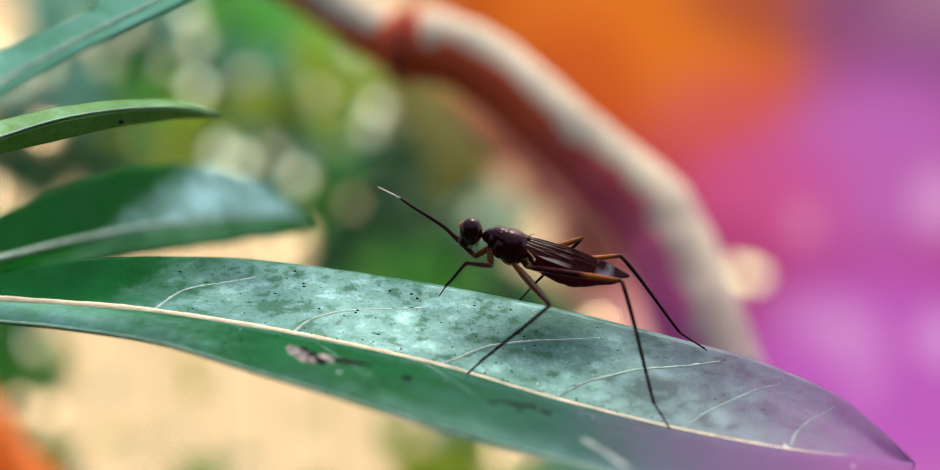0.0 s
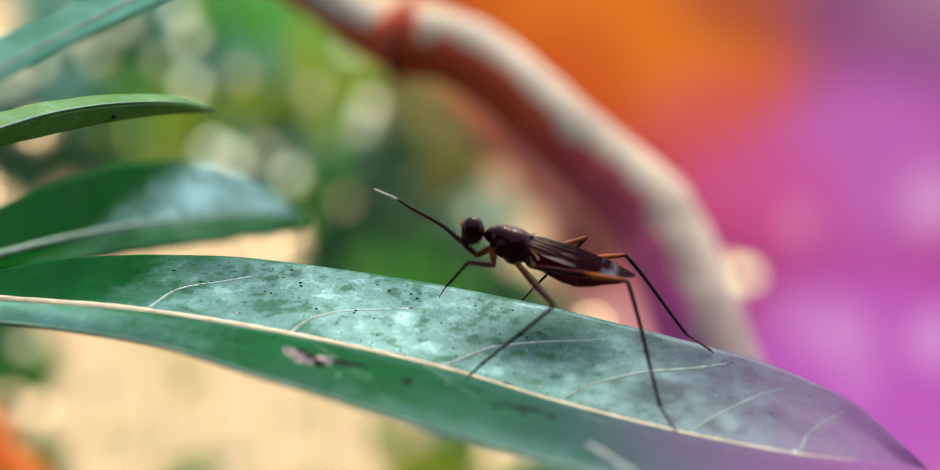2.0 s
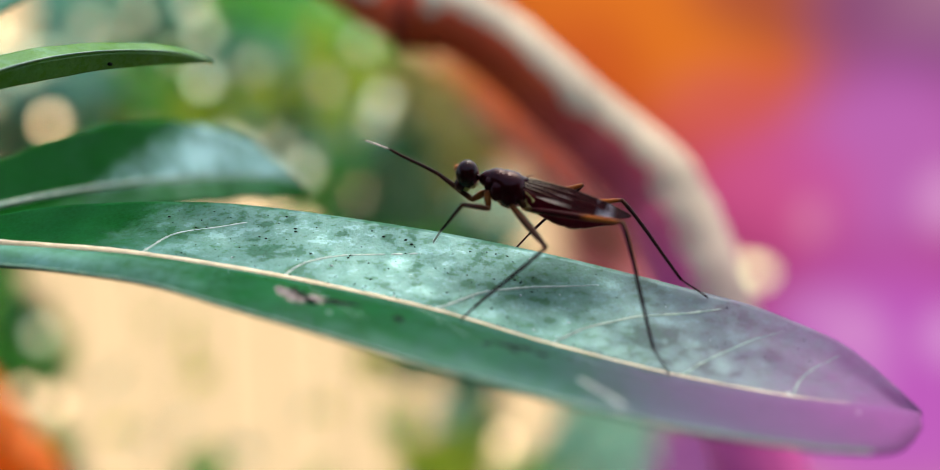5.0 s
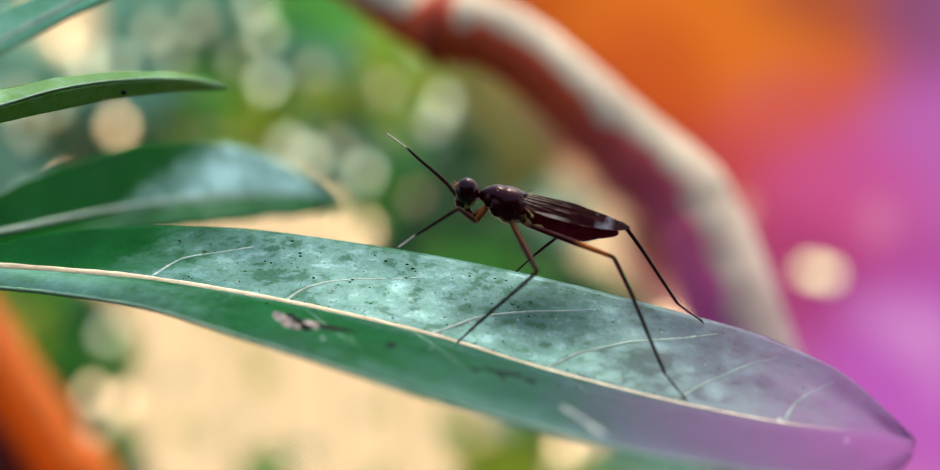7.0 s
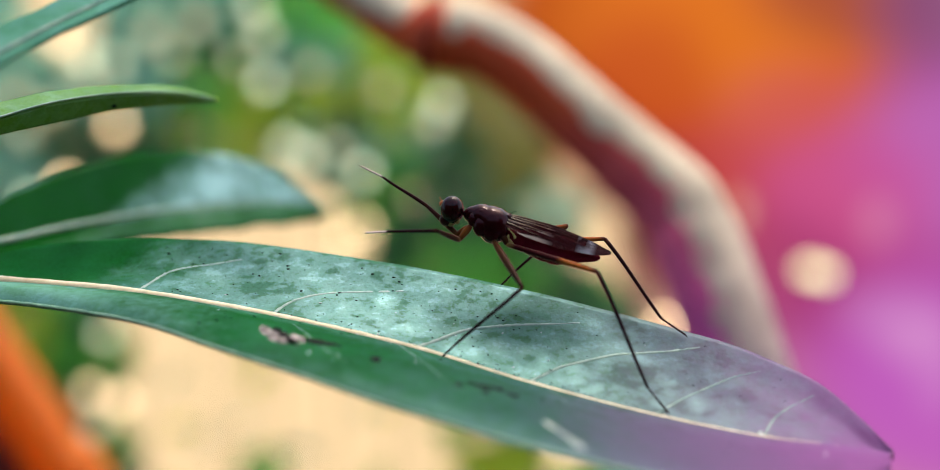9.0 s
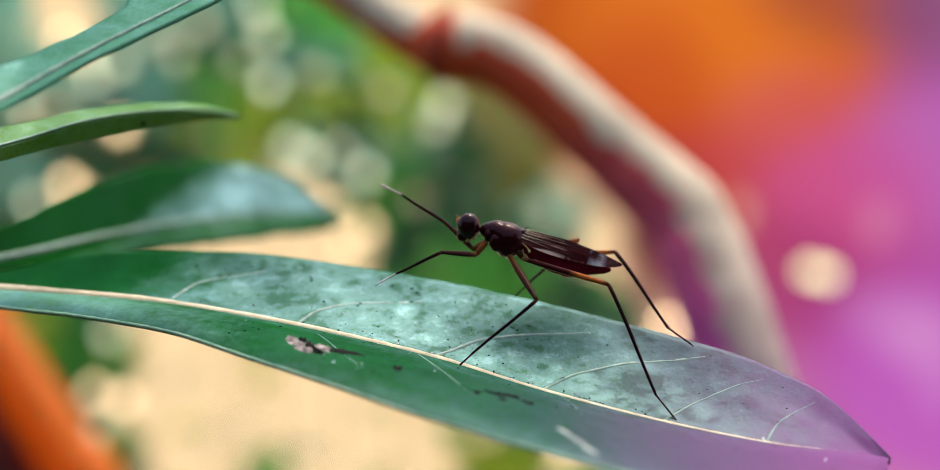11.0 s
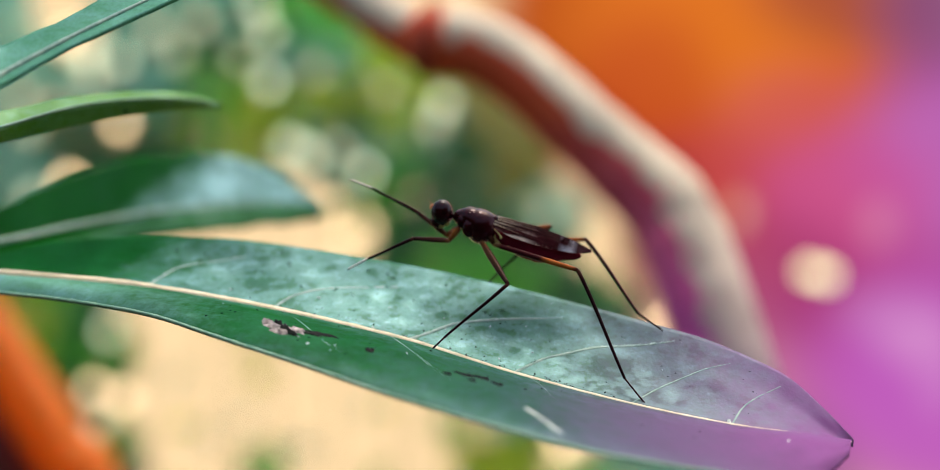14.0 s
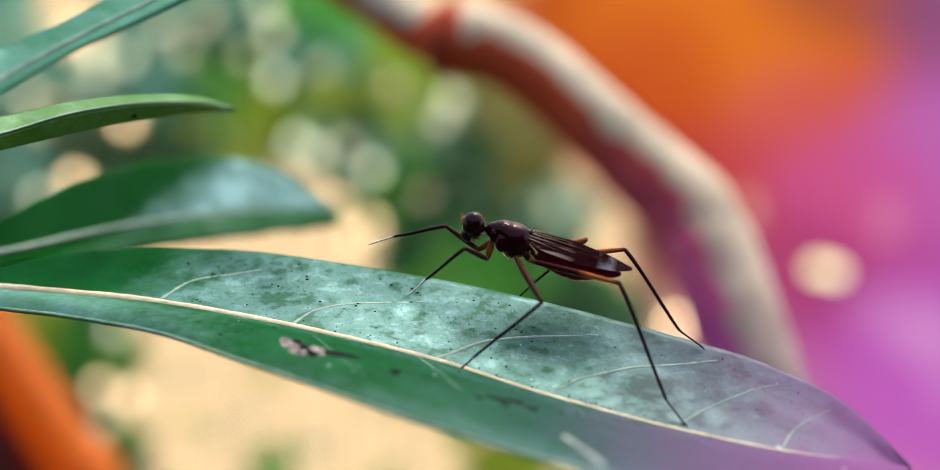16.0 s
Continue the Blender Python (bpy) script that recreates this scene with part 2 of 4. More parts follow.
def bark_material(name, high, low, rough, top=0.989, bottom=0.974):
    """Bark in two shades; the violet light veil over the lower twig is put into the colour."""
    m, nt, b = material(name)
    v = coords(nt)
    n, n2 = noise_tex(nt, v, 170, 5), noise_tex(nt, v, 1200, 3)
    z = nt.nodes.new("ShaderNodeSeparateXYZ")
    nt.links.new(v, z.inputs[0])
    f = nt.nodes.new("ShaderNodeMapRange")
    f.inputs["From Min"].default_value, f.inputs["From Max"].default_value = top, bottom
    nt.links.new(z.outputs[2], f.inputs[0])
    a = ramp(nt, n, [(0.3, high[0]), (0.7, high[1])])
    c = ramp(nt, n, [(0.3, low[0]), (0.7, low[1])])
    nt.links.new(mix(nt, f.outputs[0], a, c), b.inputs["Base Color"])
    b.inputs["Roughness"].default_value, b.inputs["Specular IOR Level"].default_value = rough, 0.2
    bump(nt, b, n2, 0.5, 0.0003)
    return m


# the twig's shaded and lit sides, each painted as its own bark
SHADED_BARK = bark_material("shaded_red_bark", ((0.6, 0.065, 0.02), (0.78, 0.12, 0.04)), ((0.45, 0.055, 0.22), (0.6, 0.1, 0.32)), 0.7, 0.996, 0.976)
LIT_BARK = bark_material("lit_bark", ((0.36, 0.3, 0.22), (0.74, 0.62, 0.43)), ((0.2, 0.13, 0.13), (0.38, 0.27, 0.26)), 0.75, 0.99, 0.972)
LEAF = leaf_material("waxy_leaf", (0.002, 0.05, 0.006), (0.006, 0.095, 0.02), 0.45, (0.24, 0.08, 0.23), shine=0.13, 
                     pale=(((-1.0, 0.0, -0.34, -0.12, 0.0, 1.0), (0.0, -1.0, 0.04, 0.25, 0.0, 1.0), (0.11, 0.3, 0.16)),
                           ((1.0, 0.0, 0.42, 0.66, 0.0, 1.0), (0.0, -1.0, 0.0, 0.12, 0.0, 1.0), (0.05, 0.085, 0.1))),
                     sheen_zones=(
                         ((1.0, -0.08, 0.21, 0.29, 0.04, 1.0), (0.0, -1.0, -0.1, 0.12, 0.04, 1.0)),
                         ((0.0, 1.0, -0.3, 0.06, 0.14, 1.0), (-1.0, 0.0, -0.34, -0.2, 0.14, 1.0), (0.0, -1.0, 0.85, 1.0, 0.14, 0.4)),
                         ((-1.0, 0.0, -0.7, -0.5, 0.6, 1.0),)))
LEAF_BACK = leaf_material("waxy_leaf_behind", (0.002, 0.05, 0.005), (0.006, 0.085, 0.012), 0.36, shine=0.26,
                          sheen_zones=(((1.0, -0.17, 0.38, 0.52, 0.03, 1.0),), ((0.0, 1.0, -0.25, 0.1, 0.1, 1.0),)), wax=(0.6, 0.9, 0.84))
LEAF_NEAR = leaf_material("waxy_leaf_close", (0.045, 0.19, 0.095), (0.075, 0.25, 0.13), 0.55, shine=0.07)
LEAF_YOUNG = leaf_material("young_leaf", (0.05, 0.145, 0.008), (0.085, 0.2, 0.014), 0.5, shine=0.065, wax=(0.6, 0.92, 0.85))
RIB = plain("leaf_rib", (0.46, 0.38, 0.21), (0.74, 0.63, 0.4), 0.5, 900, 0.00006)
RIM_LIGHT = plain("rim_light", (0.1, 0.26, 0.14), (0.26, 0.42, 0.26), 0.4, 1200, 0.00002)
VEIN = plain("leaf_vein", (0.1, 0.22, 0.16), (0.3, 0.4, 0.29), 0.4, 1500, 0.00002)
CHITIN = plain("black_chitin", (0.012, 0.001, 0.002), (0.03, 0.002, 0.0035), 0.08, 520, 0.00006, 0.2, 0.0, tint=(1, 0.75, 0.75))
EYE_M = plain("eye_facets", (0.01, 0.001, 0.0015), (0.022, 0.002, 0.003), 0.06, 3000, 0.0, 0.2, 0.0)
ABDOMEN_M = plain("abdomen_skin", (0.08, 0.004, 0.01), (0.14, 0.008, 0.018), 0.2, 1500, 0.00003, 0.07, 0.0, tint=(1, 0.5, 0.5))
PALE = plain("pale_skin", (0.3, 0.21, 0.05), (0.5, 0.39, 0.13), 0.5, 3000)
ORANGE_SKIN = plain("orange_skin", (0.45, 0.13, 0.02), (0.6, 0.2, 0.04), 0.45, 3000)
WHITE_SKIN = banded("white_foot", [(0.0, (0.02, 0.01, 0.008)), (0.12, (0.75, 0.7, 0.6)), (0.9, (0.8, 0.76, 0.66)), (1.0, (0.03, 0.015, 0.01))], 0.5, 0.0)
DARK_LEG = banded("dark_leg", [(0.0, (0.05, 0.015, 0.008)), (0.1, (0.018, 0.007, 0.008)), (1.0, (0.022, 0.008, 0.01))])
HIND_FEMUR = banded("hind_femur", [(0.0, (0.2, 0.12, 0.035)), (0.1, (0.03, 0.003, 0.005)), (0.56, (0.035, 0.004, 0.006)), (0.68, (0.36, 0.1, 0.018)), (0.92, (0.3, 0.08, 0.016)), (1.0, (0.04, 0.012, 0.01))])
MID_FEMUR = banded("mid_femur", [(0.0, (0.06, 0.022, 0.006)), (0.4, (0.036, 0.013, 0.005)), (0.85, (0.022, 0.008, 0.005)), (1.0, (0.03, 0.012, 0.01))])
FORE_FEMUR = banded("fore_femur", [(0.0, (0.16, 0.07, 0.025)), (0.2, (0.05, 0.02, 0.014)), (1.0, (0.022, 0.009, 0.009))])
FAR_FEMUR = banded("far_mid_femur", [(0.0, (0.06, 0.02, 0.008)), (0.45, (0.1, 0.03, 0.01)), (0.65, (0.22, 0.065, 0.016)), (0.95, (0.2, 0.055, 0.014)), (1.0, (0.05, 0.015, 0.01))])
COXA = banded("fore_coxa", [(0.0, (0.1, 0.03, 0.012)), (0.4, (0.22, 0.075, 0.018)), (1.0, (0.13, 0.04, 0.013))])
DIRT = plain("dark_dirt", (0.008, 0.01, 0.009), (0.022, 0.022, 0.018), 0.9, 4000, spec=0.05)
CRUST = plain("pale_crust", (0.03, 0.025, 0.025), (0.5, 0.43, 0.38), 0.85, 2400, 0.00012, 0.1)
WHITE_MARK = plain("dry_residue", (0.35, 0.42, 0.34), (0.55, 0.6, 0.5), 0.7, 2500, 0.00003)
RED_SHEATH = plain("red_sheath", (0.12, 0.015, 0.012), (0.22, 0.03, 0.02), 0.6, 150, 0.0002)
NODE = plain("node_bark", (0.24, 0.028, 0.014), (0.4, 0.055, 0.025), 0.7, 300, 0.0002, 0.2)
SOIL = plain("soil", (0.05, 0.04, 0.025), (0.09, 0.08, 0.045), 0.9, 20, 0.004)
DARK_WALL = plain("dark_wall_leaves", (0.012, 0.035, 0.01), (0.04, 0.09, 0.025), 0.7, 60, 0.004, 0.1)
STALK = plain("green_stalk", (0.05, 0.13, 0.03), (0.1, 0.2, 0.05), 0.45, 500, 0.0001)



def thin_leaf(name, colour, light):
    m, nt, b = material(name)
    v = coords(nt)
    r = nt.nodes.new("ShaderNodeNewGeometry")
    col = ramp(nt, r.outputs["Random Per Island"], [(0.0, colour), (1.0, light)])
    nt.links.new(col, b.inputs["Base Color"])
    b.inputs["Roughness"].default_value = 0.5
    tr = nt.nodes.new("ShaderNodeBsdfTranslucent")
    nt.links.new(col, tr.inputs[0])
    ms = nt.nodes.new("ShaderNodeMixShader")
    ms.inputs[0].default_value = 0.55
    nt.links.new(b.outputs[0], ms.inputs[1])
    nt.links.new(tr.outputs[0], ms.inputs[2])
    nt.links.new(ms.outputs[0], nt.nodes["Material Output"].inputs[0])
    return m


def wing_material():
    m, nt, b = material("smoky_wing")
    c, s = nt.nodes.new("ShaderNodeTexCoord"), nt.nodes.new("ShaderNodeSeparateXYZ")
    nt.links.new(c.outputs["Generated"], s.inputs[0])
    col = ramp(nt, s.outputs[0], [(0.0, (0.03, 0.016, 0.02)), (0.14, (0.05, 0.025, 0.03)), (0.2, (0.34, 0.36, 0.42)), (0.27, (0.24, 0.27, 0.33)), (0.33, (0.03, 0.004, 0.007)), (0.7, (0.03, 0.005, 0.008)), (0.85, (0.04, 0.012, 0.014)), (1.0, (0.05, 0.02, 0.02))])
    # glints on the wing's pleats near the root, painted as pale streaks
    streak = noise_tex(nt, coords(nt, (260, 5200, 5200)), 1.0, 2)
    zone = ramp(nt, s.outputs[0], [(0.52, (0, 0, 0)), (0.68, (1, 1, 1)), (0.92, (1, 1, 1)), (1.0, (0.2, 0.2, 0.2))])
    pale = mix(nt, 1.0, zone, ramp(nt, streak, [(0.58, (0, 0, 0)), (0.63, (1, 1, 1))]), "MULTIPLY")
    col = mix(nt, pale, col, (0.34, 0.3, 0.27))
    cloud = ramp(nt, noise_tex(nt, coords(nt), 900, 2), [(0.46, (1, 1, 1)), (0.56, (0, 0, 0))])
    edge = ramp(nt, s.outputs[0], [(0.12, (0, 0, 0)), (0.2, (1, 1, 1)), (0.3, (1, 1, 1)), (0.36, (0, 0, 0))])
    col = mix(nt, mix(nt, 1.0, cloud, edge, "MULTIPLY"), col, (0.03, 0.006, 0.01))
    nt.links.new(col, b.inputs["Base Color"])
    b.inputs["Roughness"].default_value = 0.14
    nt.links.new(ramp(nt, streak, [(0.57, (0.02,) * 3), (0.64, (0.06,) * 3)]), b.inputs["Specular IOR Level"])
    n = noise_tex(nt, coords(nt, (500, 4000, 4000)), 1.0, 3)
    bump(nt, b, n, 0.9, 0.00008)
    tr = nt.nodes.new("ShaderNodeBsdfTransparent")
    tr.inputs[0].default_value = (0.6, 0.25, 0.22, 1)
    ms = nt.nodes.new("ShaderNodeMixShader")
    ms.inputs[0].default_value = 0.22
    nt.links.new(b.outputs[0], ms.inputs[1])
    nt.links.new(tr.outputs[0], ms.inputs[2])
    nt.links.new(ms.outputs[0], nt.nodes["Material Output"].inputs[0])
    return m


WING = wing_material()
WING_VEIN = banded("wing_vein", [(0.0, (0.03, 0.012, 0.014)), (0.16, (0.03, 0.012, 0.014)), (0.55, (0.03, 0.012, 0.012)), (0.74, (0.2, 0.14, 0.1)), (1.0, (0.62, 0.54, 0.4))], 0.25)
ORANGE_PETAL = thin_leaf("orange_petal", (0.82, 0.21, 0.012), (0.86, 0.26, 0.02))


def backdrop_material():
    """Bright distance: pale sky low and behind, an orange and violet light leak painted as glow to one side."""
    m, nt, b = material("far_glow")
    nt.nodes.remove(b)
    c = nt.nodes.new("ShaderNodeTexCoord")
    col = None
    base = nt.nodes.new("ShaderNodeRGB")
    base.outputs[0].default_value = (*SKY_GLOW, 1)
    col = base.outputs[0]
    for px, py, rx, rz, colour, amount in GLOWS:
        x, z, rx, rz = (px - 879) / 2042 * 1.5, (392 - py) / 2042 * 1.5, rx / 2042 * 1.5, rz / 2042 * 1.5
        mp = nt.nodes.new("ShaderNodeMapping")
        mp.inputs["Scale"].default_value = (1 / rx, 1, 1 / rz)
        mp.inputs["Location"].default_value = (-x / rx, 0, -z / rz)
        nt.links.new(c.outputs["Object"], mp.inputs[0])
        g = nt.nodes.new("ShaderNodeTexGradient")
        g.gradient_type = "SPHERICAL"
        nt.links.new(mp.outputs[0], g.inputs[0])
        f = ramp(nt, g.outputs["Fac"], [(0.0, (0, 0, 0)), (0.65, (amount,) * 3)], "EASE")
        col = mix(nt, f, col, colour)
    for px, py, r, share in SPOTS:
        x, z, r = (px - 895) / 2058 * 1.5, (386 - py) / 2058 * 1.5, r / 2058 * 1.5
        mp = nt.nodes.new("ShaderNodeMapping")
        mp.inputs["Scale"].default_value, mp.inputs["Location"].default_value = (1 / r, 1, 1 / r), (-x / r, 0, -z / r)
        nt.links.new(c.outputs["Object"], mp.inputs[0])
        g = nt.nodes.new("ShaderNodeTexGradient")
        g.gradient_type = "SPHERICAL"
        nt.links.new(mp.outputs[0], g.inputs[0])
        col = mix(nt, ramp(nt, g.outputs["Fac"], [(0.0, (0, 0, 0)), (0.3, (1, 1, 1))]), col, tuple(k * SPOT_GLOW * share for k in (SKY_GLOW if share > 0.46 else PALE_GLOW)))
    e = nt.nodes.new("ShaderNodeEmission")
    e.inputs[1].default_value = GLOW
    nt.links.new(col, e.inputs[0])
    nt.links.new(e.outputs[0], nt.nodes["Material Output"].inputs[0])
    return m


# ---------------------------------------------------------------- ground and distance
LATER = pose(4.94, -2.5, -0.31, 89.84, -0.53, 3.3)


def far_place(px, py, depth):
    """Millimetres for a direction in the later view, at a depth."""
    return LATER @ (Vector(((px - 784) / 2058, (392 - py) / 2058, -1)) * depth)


def build_distance():
    bm = bmesh.new()
    bmesh.ops.create_grid(bm, x_segments=40, y_segments=40, size=400)
    ob = part("ground", bm, SOIL, None)
    tagged(ob, "bare brown soil under the plants", "ground", kind="structure")
    bm = bmesh.new()
    n = 24
    verts = [[bm.verts.new(((-1.5 + 3.0 * i / n), 0.25 * ((i / n - 0.5) * 2) ** 2 * -1, -0.75 + 1.5 * j / n)) for i in range(n + 1)] for j in range(n + 1)]
    for j in range(n):
        for i in range(n):
            bm.faces.new((verts[j][i], verts[j][i + 1], verts[j + 1][i + 1], verts[j + 1][i]))
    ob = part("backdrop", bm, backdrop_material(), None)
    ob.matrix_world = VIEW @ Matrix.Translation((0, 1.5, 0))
    tagged(ob, "bright hazy distance with an orange and violet light leak painted in, far out of focus", "backdrop", kind="structure")


def build_dark_wall():
    """An added, unseen dark wall behind the camera; it keeps open sky out of reflections."""
    bm = bmesh.new()
    rows = []
    for j in range(33):
        row = []
        for i in range(49):
            a = radians(200 + 140 * i / 48)
            r = 0.75 + 0.06 * noise.noise(Vector((i * 0.55, j * 0.55, 2))) + 0.03 * noise.noise(Vector((i * 1.9, j * 1.9, 7)))
            row.append(bm.verts.new((math.cos(a) * r, math.sin(a) * r, 1.5 * j / 32 + 0.05 * noise.noise(Vector((i * 0.7, 4, j * 0.1))))))
        rows.append(row)
    for a, b in zip(rows, rows[1:]):
        for i in range(48):
            bm.faces.new((a[i], a[i + 1], b[i + 1], b[i]))
    bmesh.ops.solidify(bm, geom=bm.faces[:], thickness=0.05)
    ob = part("hedge", bm, DARK_WALL, None)
    tagged(ob, "added dark leafy wall behind the camera, cutting sky reflections", "hedge", kind="structure")


build_distance()
build_dark_wall()


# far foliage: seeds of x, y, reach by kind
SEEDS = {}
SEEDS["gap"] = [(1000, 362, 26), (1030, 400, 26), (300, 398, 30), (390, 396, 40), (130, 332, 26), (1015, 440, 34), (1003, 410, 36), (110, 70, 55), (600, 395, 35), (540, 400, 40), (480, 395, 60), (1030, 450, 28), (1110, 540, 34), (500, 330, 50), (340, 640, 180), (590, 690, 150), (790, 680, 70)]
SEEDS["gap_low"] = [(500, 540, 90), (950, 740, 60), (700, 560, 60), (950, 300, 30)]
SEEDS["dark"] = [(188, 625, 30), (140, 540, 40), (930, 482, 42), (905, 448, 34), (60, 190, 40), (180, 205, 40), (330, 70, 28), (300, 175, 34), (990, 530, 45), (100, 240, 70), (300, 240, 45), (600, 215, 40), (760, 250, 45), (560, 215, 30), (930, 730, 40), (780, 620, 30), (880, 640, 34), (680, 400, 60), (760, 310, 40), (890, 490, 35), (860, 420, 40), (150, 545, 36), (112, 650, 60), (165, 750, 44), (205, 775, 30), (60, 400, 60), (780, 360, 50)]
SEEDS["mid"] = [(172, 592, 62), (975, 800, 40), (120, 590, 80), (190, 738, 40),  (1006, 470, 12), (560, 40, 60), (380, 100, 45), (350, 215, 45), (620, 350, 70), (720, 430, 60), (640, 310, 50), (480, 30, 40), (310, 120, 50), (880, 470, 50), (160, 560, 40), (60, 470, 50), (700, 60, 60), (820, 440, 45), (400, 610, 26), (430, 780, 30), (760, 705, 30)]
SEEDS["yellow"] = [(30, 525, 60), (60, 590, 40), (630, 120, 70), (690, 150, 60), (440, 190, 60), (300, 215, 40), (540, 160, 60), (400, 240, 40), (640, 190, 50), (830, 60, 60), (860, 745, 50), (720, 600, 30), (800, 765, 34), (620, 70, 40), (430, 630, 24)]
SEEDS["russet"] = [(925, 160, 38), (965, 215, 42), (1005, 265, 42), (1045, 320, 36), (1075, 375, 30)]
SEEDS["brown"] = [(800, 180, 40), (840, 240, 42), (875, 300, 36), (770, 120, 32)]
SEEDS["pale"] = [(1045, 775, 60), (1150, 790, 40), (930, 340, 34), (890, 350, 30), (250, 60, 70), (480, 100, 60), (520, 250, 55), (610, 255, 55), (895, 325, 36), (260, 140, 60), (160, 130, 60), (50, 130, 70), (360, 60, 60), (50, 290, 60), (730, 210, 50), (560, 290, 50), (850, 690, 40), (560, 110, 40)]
FOLIAGE = {
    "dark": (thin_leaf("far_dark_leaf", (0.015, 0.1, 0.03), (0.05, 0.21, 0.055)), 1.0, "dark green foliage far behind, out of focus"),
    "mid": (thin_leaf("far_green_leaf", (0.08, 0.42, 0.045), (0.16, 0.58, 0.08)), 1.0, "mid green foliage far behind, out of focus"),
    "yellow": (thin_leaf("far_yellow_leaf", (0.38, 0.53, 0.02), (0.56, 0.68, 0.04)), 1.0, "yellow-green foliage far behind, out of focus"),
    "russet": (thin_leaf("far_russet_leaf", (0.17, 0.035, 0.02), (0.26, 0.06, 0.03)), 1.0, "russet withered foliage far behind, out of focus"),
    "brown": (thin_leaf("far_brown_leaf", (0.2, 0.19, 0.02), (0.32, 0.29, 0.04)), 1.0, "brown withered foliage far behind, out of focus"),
    # sky reflected by glossy leaves is put into this pale colour
    "pale": (thin_leaf("far_pale_leaf", (0.17, 0.45, 0.32), (0.32, 0.64, 0.46)), 0.85, "foliage far behind with sky sheen in its bluish green, thin with bright gaps"),
}


def leaf_blade(bm, at, size, rng):
    """A small folded leaf, four faces."""
    pts = [(-1, 0, 0), (-0.3, 0.36, 0.1), (0.4, 0.3, 0.1), (1, 0, -0.05), (0.4, -0.3, 0.1), (-0.3, -0.36, 0.1)]
    ang = rng.uniform(0, math.tau)
    tip, yaw = rng.uniform(-1.0, -0.1), rng.uniform(-0.7, 0.7)
    turn = Euler((tip, 0, yaw)).to_matrix() @ Euler((0, ang, 0)).to_matrix()
    vs = [bm.verts.new(Vector(at) + turn @ Vector((p[0] * size, p[2] * size, p[1] * size))) for p in pts]
    bm.faces.new((vs[0], vs[1], vs[2], vs[3]))
    bm.faces.new((vs[0], vs[3], vs[4], vs[5]))


def build_far_foliage():
    rng = random.Random(11)
    meshes = {k: bmesh.new() for k in FOLIAGE}
    flat = [(x, y, r, k) for k, rows in SEEDS.items() for x, y, r in rows]
    step = 15
    for layer, depth in enumerate((620, 560)):
        for iy in range(-120, 900, step):
            for ix in range(-160, 1250, step):
                px, py = ix + rng.uniform(-step, step) * 0.6, iy + rng.uniform(-step, step) * 0.6
                if py > 610 and px > 930 and (px > 1180 or rng.random() < 0.35):
                    continue
                # beyond the twig there is only the painted light leak
                if px > (735 + (py - 65) * 1.32 if py < 356 else 1119 + (py - 356) * 0.4):
                    continue
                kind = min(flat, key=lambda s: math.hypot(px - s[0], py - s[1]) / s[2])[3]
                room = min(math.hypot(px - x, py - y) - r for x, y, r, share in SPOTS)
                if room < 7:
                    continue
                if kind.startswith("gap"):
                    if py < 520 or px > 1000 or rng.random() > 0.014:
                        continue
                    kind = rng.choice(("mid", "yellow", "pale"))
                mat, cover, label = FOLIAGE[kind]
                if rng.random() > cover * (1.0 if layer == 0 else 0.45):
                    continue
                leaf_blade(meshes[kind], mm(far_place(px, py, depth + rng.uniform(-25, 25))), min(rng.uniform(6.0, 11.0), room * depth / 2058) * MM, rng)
    # fine leaves round the painted bright spots
    for x, y, r, share in SPOTS:
        for k in range(300):
            a, d = rng.uniform(0, math.tau), rng.uniform(9, 44)
            px, py = x + math.cos(a) * (r + d), y + math.sin(a) * (r + d)
            kind = min(flat, key=lambda s: math.hypot(px - s[0], py - s[1]) / s[2])[3]
            room = min(math.hypot(px - q[0], py - q[1]) - q[2] for q in SPOTS)
            if kind.startswith("gap") or room < 7 or px > 735 + (py - 65) * 1.32 and py < 356 or px > 1119:
                continue
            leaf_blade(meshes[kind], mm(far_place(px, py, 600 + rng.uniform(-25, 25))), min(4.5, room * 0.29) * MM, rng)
    # thin stems that carry the leaves up from the soil
    back = VIEW.inverted()
    for px in range(-100, 900, 80):
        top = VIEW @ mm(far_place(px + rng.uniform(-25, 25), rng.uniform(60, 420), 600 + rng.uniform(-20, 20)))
        foot = Vector((top.x + rng.uniform(-0.05, 0.05), top.y + rng.uniform(0, 0.08), 0))
        tube(meshes["dark"], [back @ top.lerp(foot, f) for f in (0, 0.2, 0.5, 1)], [0.0004, 0.0006, 0.0008, 0.001], 6)
    for k, bm in meshes.items():
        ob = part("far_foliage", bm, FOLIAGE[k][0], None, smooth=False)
        ob.matrix_world = VIEW
        tagged(ob, FOLIAGE[k][2], "foliage", kind="stuff")


# ---------------------------------------------------------------- the plant
MID = [(-30.0, 61.2, -2.9), (-24.6, 60.0, -3.06), (-20.28, 59.3, -3.26), (-15.23, 58.7, -3.62), (-8.42, 57.8, -4.6), (-1.55, 57.0, -5.98), (3.78, 56.4, -7.45), (9.48, 55.9, -8.77), (14.11, 55.0, -9.51), (16.99, 55.0, -9.83), (18.93, 55.2, -10.08), (19.83, 55.3, -10.21)]
